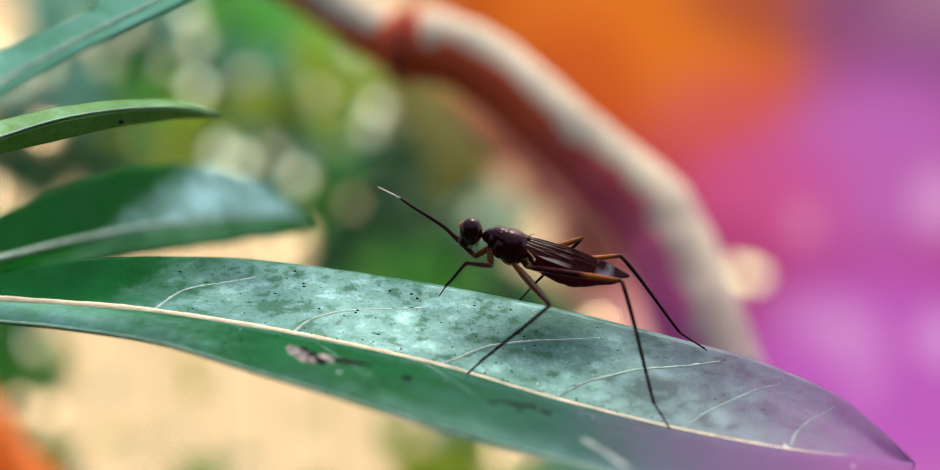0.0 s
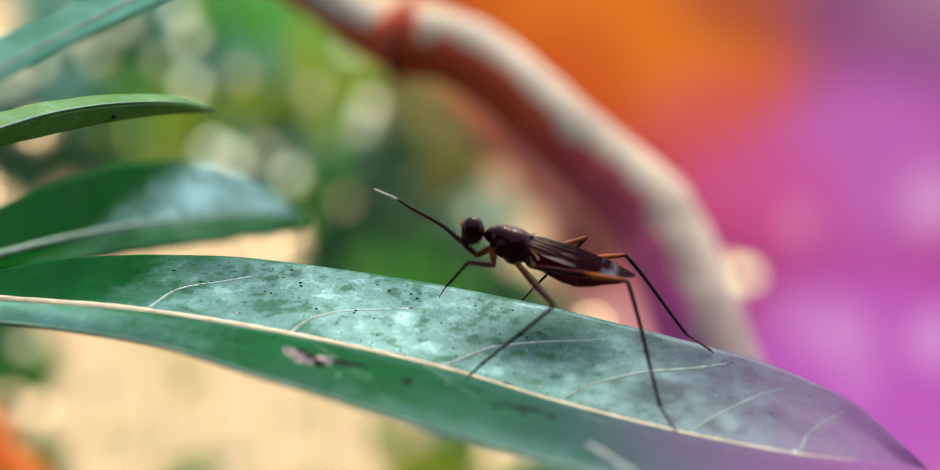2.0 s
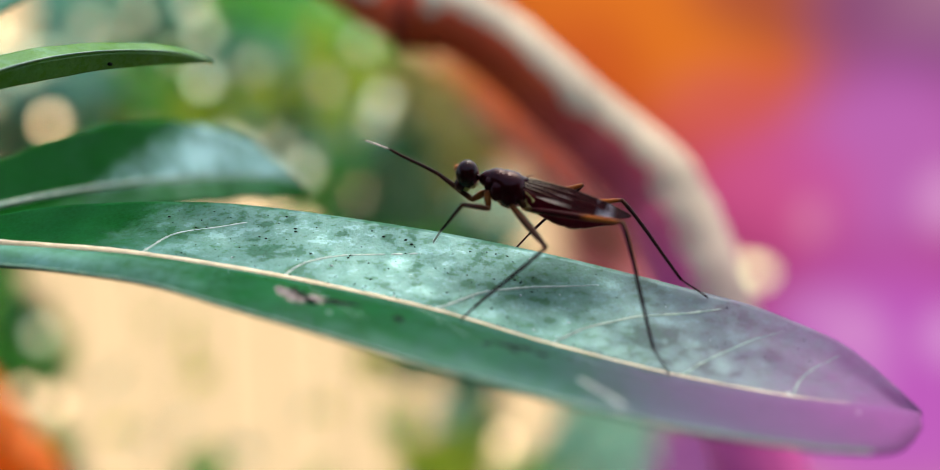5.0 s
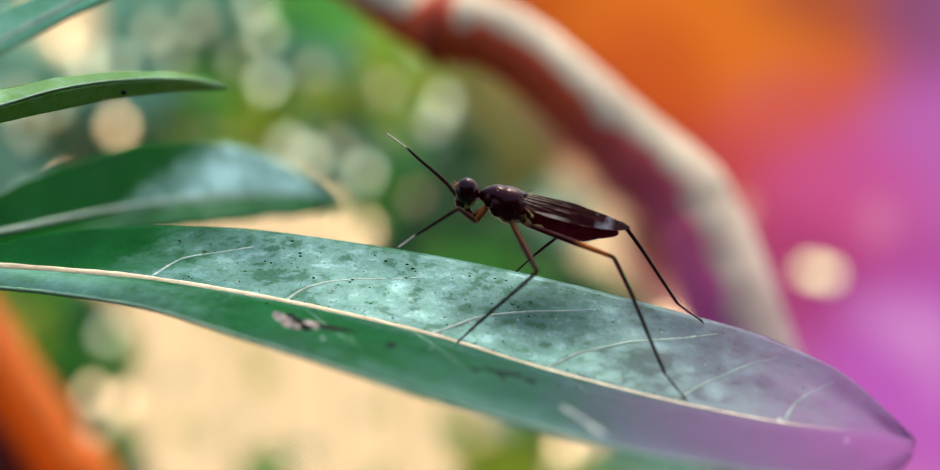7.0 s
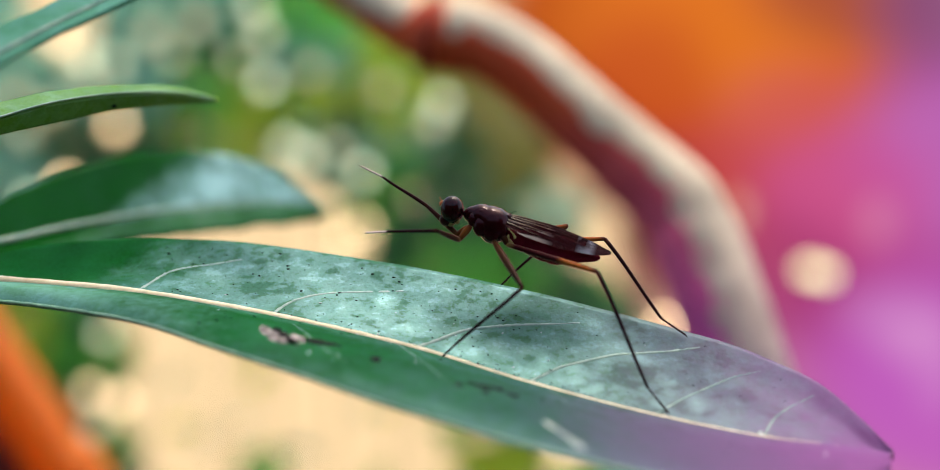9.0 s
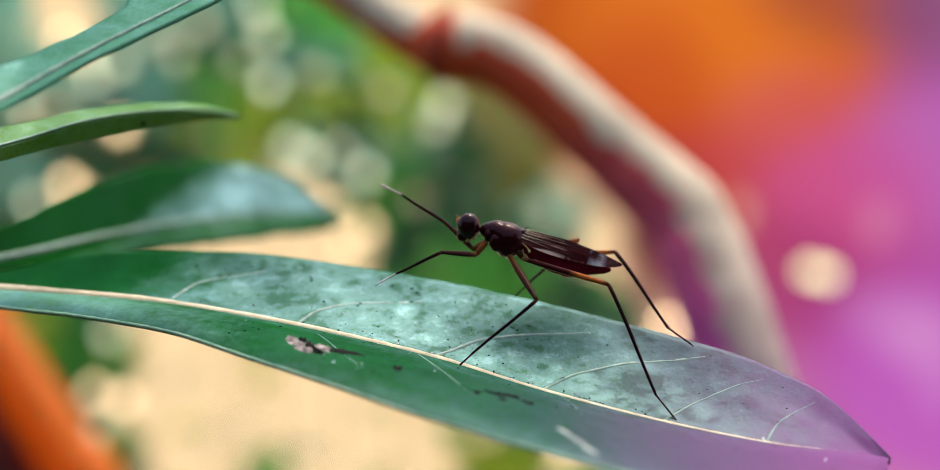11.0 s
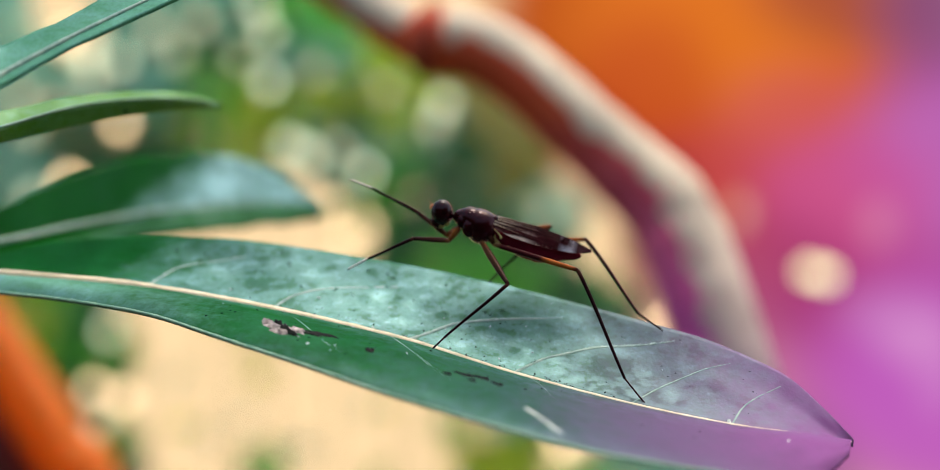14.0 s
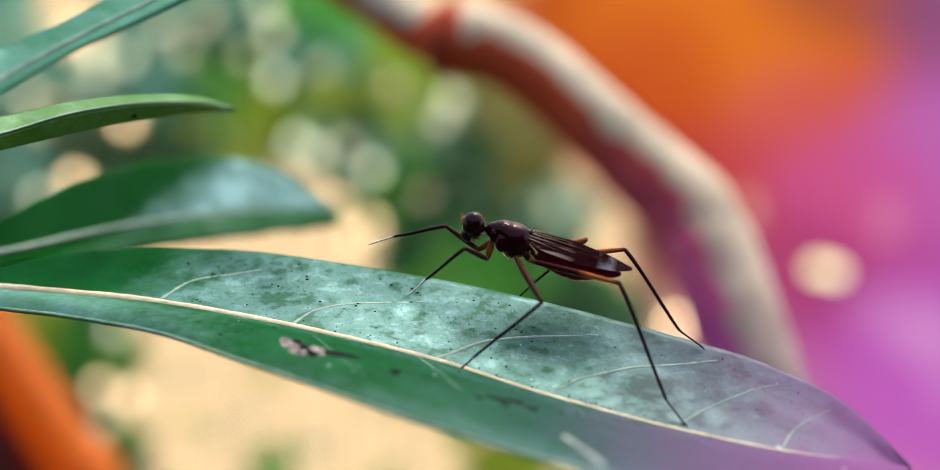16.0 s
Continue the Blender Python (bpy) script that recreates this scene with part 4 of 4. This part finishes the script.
def build_body():
    bm = bmesh.new()
    lathe(bm, [(-1.02, 0.2, -0.1), (-0.98, 0.42, -0.08), (-0.8, 0.72, -0.1), (-0.45, 0.88, -0.14), (-0.1, 0.88, -0.12), (0.12, 0.8, -0.06), (0.2, 0.72, -0.02), (0.3, 0.72, 0.02), (0.55, 0.62, 0.08), (0.8, 0.46, 0.12), (0.88, 0.38, 0.12), (0.98, 0.38, 0.1), (1.12, 0.28, 0.08), (1.22, 0.14, 0.06)], 28, (0.82, 1))
    thorax = part("thorax", bm, CHITIN, fly, "glossy black humped thorax")
    for y in (-1, 1):
        for c, r in (((0.72, 0.26, -0.12), (0.26, 0.2, 0.34)), ((0.28, 0.38, -0.34), (0.36, 0.26, 0.5)), ((-0.3, 0.42, -0.48), (0.42, 0.26, 0.46)), ((-0.74, 0.36, -0.3), (0.28, 0.22, 0.4)), ((0.4, 0.3, 0.36), (0.26, 0.2, 0.13))):
            bm = bmesh.new()
            blob(bm, (c[0], c[1] * y, c[2]), r, 12, 16)
            part("side_plate", bm, CHITIN, thorax)
    bm = bmesh.new()
    blob(bm, (-0.82, 0, 0.42), (0.3, 0.34, 0.2))
    part("scutellum", bm, CHITIN, thorax)
    bm = bmesh.new()
    for y in (-0.12, 0.12, 0.28, -0.28):
        a = Vector((-0.9, y, 0.55)) * MM
        tube(bm, [a, a + Vector((-0.12, y * 0.2, 0.16)) * MM, a + Vector((-0.32, y * 0.3, 0.24)) * MM], [0.014 * MM, 0.01 * MM, 0.003 * MM], 5)
    part("bristles", bm, CHITIN, thorax)
    bm = bmesh.new()
    tube(bm, [Vector(p) * MM for p in ((1.0, 0, 0.1), (1.2, 0, 0.07), (1.4, 0, 0.05))], [0.17 * MM, 0.12 * MM, 0.16 * MM], 12)
    part("neck", bm, CHITIN, fly)
    bm = bmesh.new()
    blob(bm, (1.78, 0, 0.05), (0.54, 0.56, 0.66), 10)
    blob(bm, (1.98, 0, -0.42), (0.33, 0.32, 0.36), 0, 16)
    head = part("head", bm, CHITIN, fly, "rounded black head")
    for y in (-1, 1):
        bm = bmesh.new()
        blob(bm, (1.82, 0.28 * y, 0.1), (0.54, 0.44, 0.63), 8, 28)
        part("eye", bm, EYE_M, head, "large dark red compound eye")
        bm = bmesh.new()
        pts = [Vector(p) * MM for p in ((2.2, 0.12 * y, 0.26), (2.34, 0.16 * y, 0.34), (2.42, 0.18 * y, 0.24), (2.4, 0.18 * y, 0.1))]
        tube(bm, pts, [0.05 * MM, 0.075 * MM, 0.07 * MM, 0.03 * MM], 8)
        bb = [Vector(p) * MM for p in ((2.38, 0.17 * y, 0.32), (2.55, 0.22 * y, 0.5))]
        tube(bm, bb, [0.014 * MM, 0.005 * MM], 5)
        part("antenna", bm, ORANGE_SKIN, head, "short orange antenna")
    bm = bmesh.new()
    blob(bm, (1.72, 0.0, -0.52), (0.2, 0.22, 0.2), 0, 14)
    blob(bm, (1.45, 0.16, -0.35), (0.14, 0.08, 0.2), 20, 12)
    part("mouthparts", bm, PALE, head, "pale cream mouthparts")
    # abdomen, in overlapping segments
    prof = [(-0.9, 0.26, -0.35), (-1.3, 0.34, -0.4), (-1.9, 0.52, -0.46), (-2.6, 0.66, -0.5), (-3.3, 0.72, -0.52), (-3.9, 0.66, -0.48), (-4.4, 0.52, -0.42), (-4.9, 0.36, -0.38), (-5.35, 0.2, -0.38), (-5.55, 0.08, -0.36)]
    full = [spline(prof, i / 4) for i in range(4 * (len(prof) - 1) + 1)]
    bm = bmesh.new()
    lathe(bm, [(p[0], p[1] * (1 - 0.07 * max(0, math.cos(p[0] * math.tau / 0.78)) ** 6), p[2]) for p in full], 24, (0.85, 1))
    abd = part("abdomen", bm, ABDOMEN_M, fly, "dark red-brown segmented abdomen")
    bm = bmesh.new()
    blob(bm, (-1.3, 0.34, -0.72), (0.24, 0.08, 0.1), -40, 14)
    blob(bm, (-1.12, 0.4, -0.5), (0.05, 0.04, 0.13), 15, 12)
    blob(bm, (-1.75, 0.4, -0.85), (0.3, 0.09, 0.1), 10, 14)
    part("pale_membrane", bm, PALE, abd, "yellowish membrane at the abdomen's base")
    for y in (-1, 1):
        bm = bmesh.new()
        tube(bm, [Vector(p) * MM for p in ((-1.0, 0.45 * y, -0.1), (-1.2, 0.6 * y, -0.22), (-1.38, 0.66 * y, -0.36))], [0.03 * MM, 0.025 * MM, 0.05 * MM], 8)
        blob(bm, (-1.42, 0.67 * y, -0.42), (0.07, 0.05, 0.09), 0, 10)
        part("haltere", bm, PALE, fly, "pale haltere")


def wing_point(s, w, y):
    """s from root to tip, w from front to hind margin."""
    x = -0.75 - 5.25 * s
    width = 0.8 * math.sin(min(1, 0.16 + 0.84 * s) * math.pi * 0.985) ** 0.7 + 0.02
    z = 0.5 - 0.45 * s + 0.18 * math.sin(s * math.pi) - 0.7 * w * width + (0.02 if y > 0 else 0.0)
    yy = y * (0.13 + 0.78 * w * width)
    z -= 0.4 * w * w * width
    return Vector((x, yy, z + 0.03 * math.sin(s * 19 + w * 7) * 0.4)) * MM


def build_wings():
    for y in (-1, 1):
        bm = bmesh.new()
        nu, nv = 30, 8
        g = [[bm.verts.new(wing_point(i / nu, -0.12 + 1.1 * j / nv, y)) for j in range(nv + 1)] for i in range(nu + 1)]
        for i in range(nu):
            for j in range(nv):
                bm.faces.new((g[i][j], g[i + 1][j], g[i + 1][j + 1], g[i][j + 1]))
        bmesh.ops.solidify(bm, geom=bm.faces[:], thickness=0.008 * MM)
        wing = part("wing", bm, WING, fly, "smoky folded wing with a silvery band and painted light streaks")
        for w0, w1, end in ((-0.1, -0.1, 0.99), (0.08, 0.05, 0.97), (0.25, 0.3, 0.96), (0.45, 0.55, 0.9), (0.68, 0.8, 0.75)):
            bm = bmesh.new()
            k = 16
            tube(bm, [wing_point(0.02 + (end - 0.02) * i / k, w0 + (w1 - w0) * i / k, y) + Vector((0, 0.008 * y, 0.012)) * MM for i in range(k + 1)], [0.022 * MM * (1 - 0.75 * i / k) for i in range(k + 1)], 5)
            part("wing_vein", bm, WING_VEIN, wing, "wing vein, pale at the root")


def leg_piece(name, length, radii, mat, parent, label="", bend=0.0):
    """A leg joint along x, from the origin, with a soft bow."""
    bm = bmesh.new()
    k = 14
    tube(bm, [Vector((length * i / k, 0, bend * math.sin(i / k * math.pi))) * MM for i in range(k + 1)], [spline([(r, 0, 0) for r in radii], i * (len(radii) - 1) / k)[0] * MM for i in range(k + 1)], 10)
    return part(name, bm, mat, parent, label)


# side, hip in the fly's space, knee hint, femur, shin to toe, ankle along and off the line, looks
LEGS = {
    "fore_far": ((1.3, -0.32, -1.0), 1.95, 3.75),
    "fore_near": ((1.3, 0.32, -1.05), 1.95, 3.75),
    "mid_far": ((-0.5, -0.42, -0.85), 3.85, 4.6),
    "mid_near": ((-0.5, 0.45, -0.85), 3.75, 5.55),
    "hind_far": ((-1.15, -0.45, -0.8), 4.72, 5.98),
    "hind_near": ((-1.15, 0.45, -0.85), 4.72, 7.3),
}
LEG_PARTS, ROOTS = {}, {}
# the front hips swing with the coxa: seconds and place in the fly's space
HIPS = {
    "fore_near": [(0, 0.46, 0.32, -1.24), (5.5, 0.46, 0.32, -1.24), (5.9, 1.1, 0.32, -1.22), (15.5, 1.1, 0.32, -1.22), (16.0, 0.75, 0.32, -1.3)],
    "fore_far": [(0, 1.3, -0.32, -1.0), (16, 1.3, -0.32, -1.0)],
}


def build_legs():
    for key, (hip, femur, shin) in LEGS.items():
        fore, mid, hind = key.startswith("fore"), key.startswith("mid"), key.startswith("hind")
        root = {"fore": (0.75, hip[1] * 0.9, -0.45), "mid_": (-0.3, hip[1] * 0.8, -0.55), "hind": (-0.8, hip[1] * 0.8, -0.5)}[key[:4]]
        if fore:
            LEG_PARTS["coxa_" + key] = leg_piece("coxa", 0.85, [0.13, 0.17, 0.15, 0.11], COXA, fly, "orange-brown front hip joint")
            ROOTS[key] = Vector(root)
        else:
            bm = bmesh.new()
            tube(bm, [Vector(root) * MM, (Vector(root) * 0.4 + Vector(hip) * 0.6) * MM + Vector((0, 0, 0.05 * MM)), Vector(hip) * MM], [0.17 * MM, 0.16 * MM, 0.11 * MM], 10)
            part("coxa", bm, MID_FEMUR, fly, "tan-brown hip joint")
        mat = FORE_FEMUR if fore else FAR_FEMUR if key == "mid_far" else MID_FEMUR if mid else HIND_FEMUR
        label = {"fore": "dark brown front femur", "mid_": "tan-brown middle femur", "hind": "dark hind femur with an orange outer half"}[key[:4]]
        f = leg_piece("femur", femur, ([0.12, 0.17, 0.18, 0.15, 0.1] if mid else [0.11, 0.14, 0.145, 0.135, 0.1]) if not fore else [0.12, 0.14, 0.13, 0.11, 0.09], mat, fly, label)
        along, off = {"fore": (0.68, 0.1), "mid_": (0.76, -0.08), "hind": (0.78, -0.4)}[key[:4]]
        ankle = Vector((shin * along, 0, off))
        bm = bmesh.new()
        tube(bm, [Vector((ankle.x * i / 12, 0, off * (i / 12) ** 1.3 + 0.02 * math.sin(i / 12 * 6))) * MM for i in range(13)], [(0.095 - 0.035 * i / 12) * MM if not hind else (0.105 - 0.035 * i / 12) * MM for i in range(13)], 9)
        s = part("tibia", bm, DARK_LEG, fly, "thin dark shin")
        bm = bmesh.new()
        end = Vector((shin, 0, 0))
        for k in range(5):
            a, b = ankle.lerp(end, k / 5), ankle.lerp(end, (k + 1) / 5)
            tube(bm, [a * MM, a.lerp(b, 0.8) * MM, b * MM], [0.045 * MM, 0.05 * MM, 0.035 * MM], 8)
        tube(bm, [end * MM, (end + Vector((0.12, 0.06, -0.02))) * MM], [0.025 * MM, 0.01 * MM], 6)
        tube(bm, [end * MM, (end + Vector((0.12, -0.06, -0.02))) * MM], [0.025 * MM, 0.01 * MM], 6)
        part("tarsus", bm, WHITE_SKIN if fore else DARK_LEG, s, "white jointed foot" if fore else "dark jointed foot")
        LEG_PARTS[key] = (f, s)


build_body()
build_wings()
build_legs()
build_marks()
build_far_foliage()


# ---------------------------------------------------------------- what moves
# the head's x and z in millimetres from the first eye, and the body's tilt
BODY = [(0, 0.12, 0.10, 15.3), (1.5, 0.10, 0.09, 14.8), (3.0, 0.2, 0.11, 15.2), (5.5, 0.14, 0.12, 13.5), (5.8, 0.12, 0.16, 15.5), (6.0, -0.02, 0.34, 12.0), (6.5, 0.45, 0.22, 11.5), (6.8, 0.25, 0.34, 17.0), (7.0, 0.24, 0.54, 11.8), (7.5, -0.05, 0.62, 13.4), (8.0, 0.19, 0.5, 13.3), (8.5, 0.16, 0.37, 13.2), (9.0, 0.2, 0.36, 14.5), (11.5, 0.2, 0.27, 13.2), (12.5, 0.21, 0.24, 13.9), (13.5, 0.12, 0.31, 13.7), (14.5, 0.17, 0.24, 13.1), (15.5, 0.17, 0.29, 14.0), (16.0, 0.34, 0.19, 14.4)]
# where each toe stands: seconds, x, y, z
TOES = {}
TOES["mid_near"] = [(0, -0.5, 56.6, -6.72), (16, -0.5, 56.6, -6.72)]
TOES["mid_far"] = [(0, 2.26, 60.6, -3.4), (16, 2.26, 60.6, -3.4)]
TOES["hind_far"] = [(0, 11.2, 58.8, -5.42), (16, 11.2, 58.8, -5.42)]
TOES["hind_near"] = [(0, 9.15, 55.4, -8.98), (5.5, 9.13, 55.4, -8.96), (5.7, 9.6, 56, -8.3), (5.9, 10.28, 56.0, -8.88), (16, 10.28, 56.0, -8.88)]
TOES["fore_far"] = [(0, -4.56, 59, 2.41), (0.5, -4.43, 59, 2.6), (1.0, -4.46, 59, 2.62), (1.5, -4.56, 59, 2.44), (2.0, -4.66, 59, 2.16), (2.5, -4.83, 59, 1.54), (3.0, -4.99, 59, 1.63), (5.5, -4.77, 59, 1.84), (5.8, -3.2, 59, -3.0), (6.0, -5.06, 59, 1.94), (6.5, -4.21, 59, 2.36), (6.8, -4.3, 59, -0.9), (7.0, -3.85, 59, 3.5), (7.5, -4.69, 59, 3.15), (8.0, -4.16, 59, 3.15), (8.5, -4.45, 59, 2.76), (9.0, -4.46, 59, 2.61), (11.5, -4.46, 59, 2.49), (12.0, -4.42, 59, 2.46), (13.0, -4.49, 59, 2.5), (13.5, -4.82, 59, 1.7), (14.0, -4.65, 59, 1.97), (14.5, -4.8, 59, 1.84), (15.0, -4.71, 59, 2.06), (15.5, -4.88, 59, 1.37), (15.8, -4.8, 59, 0.6), (16.0, -4.75, 59, -0.7)]
TOES["fore_near"] = [(0, -1.5, 59.9, -2.95), (5.5, -1.5, 59.9, -2.95), (5.8, -2.3, 59.5, -3.0), (6.0, -3.29, 58.2, 0.77), (6.5, -1.5, 58.2, 1.47), (6.8, -1.2, 58.2, -2.2), (7.0, -3.01, 58.2, -2.02), (7.5, -3.24, 58.2, 2.47), (8.0, -5.15, 58.2, -1.45), (8.5, -5.17, 58.2, -1.23), (9.0, -3.89, 58.2, -0.7), (11.5, -4.43, 58.2, -2.81), (12.0, -4.18, 58.2, -3.16), (12.5, -5.17, 58.2, -0.86), (13.0, -4.37, 58.2, -3.33), (13.5, -4.92, 58.2, -1.78), (14.0, -4.56, 58.2, -2.55), (14.5, -5.16, 58.2, -1.04), (15.0, -4.24, 58.2, -3.51), (15.5, -4.35, 58.2, -3.22), (16.0, -2.69, 58.2, -3.04)]
# the side to which each knee points, millimetres from the first eye
KNEES = {"mid_near": (3.5, 55.4, -3.2), "mid_far": (5.7, 60.5, -0.25), "hind_far": (7.53, 59.9, -0.95), "hind_near": (6.8, 56.4, -2.28), "fore_far": (-1.4, 59.2, 1.9)}
# the planted foreleg holds its knee low and out
KNEE_LOW = [(0, -0.04, 56.5, -1.1), (5.5, -0.04, 56.5, -1.1), (6.0, -1.2, 54.4, 0.6), (9.0, -1.2, 54.4, 0.0), (11.5, -1.2, 54.4, 1.0), (15.5, -1.2, 54.4, 1.0), (16.0, -1.0, 54.4, 0.2)]


def between(rows, t):
    """Row values at t, eased from row to row."""
    for a, b in zip(rows, rows[1:]):
        if t <= b[0]:
            f = (t - a[0]) / (b[0] - a[0])
            f = f * f * (3 - 2 * f)
            return [x + (y - x) * f for x, y in zip(a[1:], b[1:])]
    return list(rows[-1][1:])


def fly_pose(t):
    """The fly faces the picture's left; its space has x ahead, y to its left, in the first eye's space."""
    hx, hz, tilt = between(BODY, t)
    m = Matrix.Rotation(math.pi, 4, "Z") @ pose(0, 0, 0, 0, -tilt, 0)
    h = m @ Vector((1.72, 0, 0.03))
    return Matrix.Translation(Vector((hx, EYE_Y, hz)) - h) @ m


def aim(a, b, up):
    """A pose at a, with x towards b and z near up, millimetres in, metres out."""
    x = (b - a).normalized()
    z = (up - x * up.dot(x)).normalized()
    y = z.cross(x)
    m = Matrix((x, y, z)).transposed().to_4x4()
    m.translation = a * MM
    return m


def leg_rows(key, times):
    hip, femur, shin = LEGS[key]
    fr, sr = [], []
    for t in times:
        inv = fly_pose(t).inverted()
        h = Vector(between(HIPS[key], t) if key in HIPS else hip)
        toe = inv @ Vector(between(TOES[key], t))
        hint = inv @ Vector(between(KNEE_LOW, t) if key == "fore_near" else KNEES[key])
        d = toe - h
        n = min(d.length, (femur + shin) * 0.995)
        n = max(n, abs(femur - shin) * 1.02)
        ax = d.normalized()
        a = (femur * femur - shin * shin + n * n) / (2 * n)
        r = math.sqrt(max(0, femur * femur - a * a))
        side = hint - h
        side = (side - ax * side.dot(ax)).normalized()
        knee = h + ax * a + side * r
        foot = h + ax * n
        fr.append((t, aim(h, knee, side)))
        sr.append((t, aim(knee, foot, side)))
    return fr, sr


def metres(m):
    m = m.copy()
    m.translation = m.translation * MM
    return m


def motions():
    times = [i / 10 for i in range(161)]
    walk(fly, [(t, VIEW @ metres(fly_pose(t))) for t in times])
    for key in LEGS:
        f, s = LEG_PARTS[key]
        fr, sr = leg_rows(key, times)
        walk(f, fr)
        walk(s, sr)
    for key, rows in HIPS.items():
        walk(LEG_PARTS["coxa_" + key], [(t, aim(ROOTS[key], Vector(between(rows, t)), Vector((1, 0, 0.3)))) for t in times])


motions()
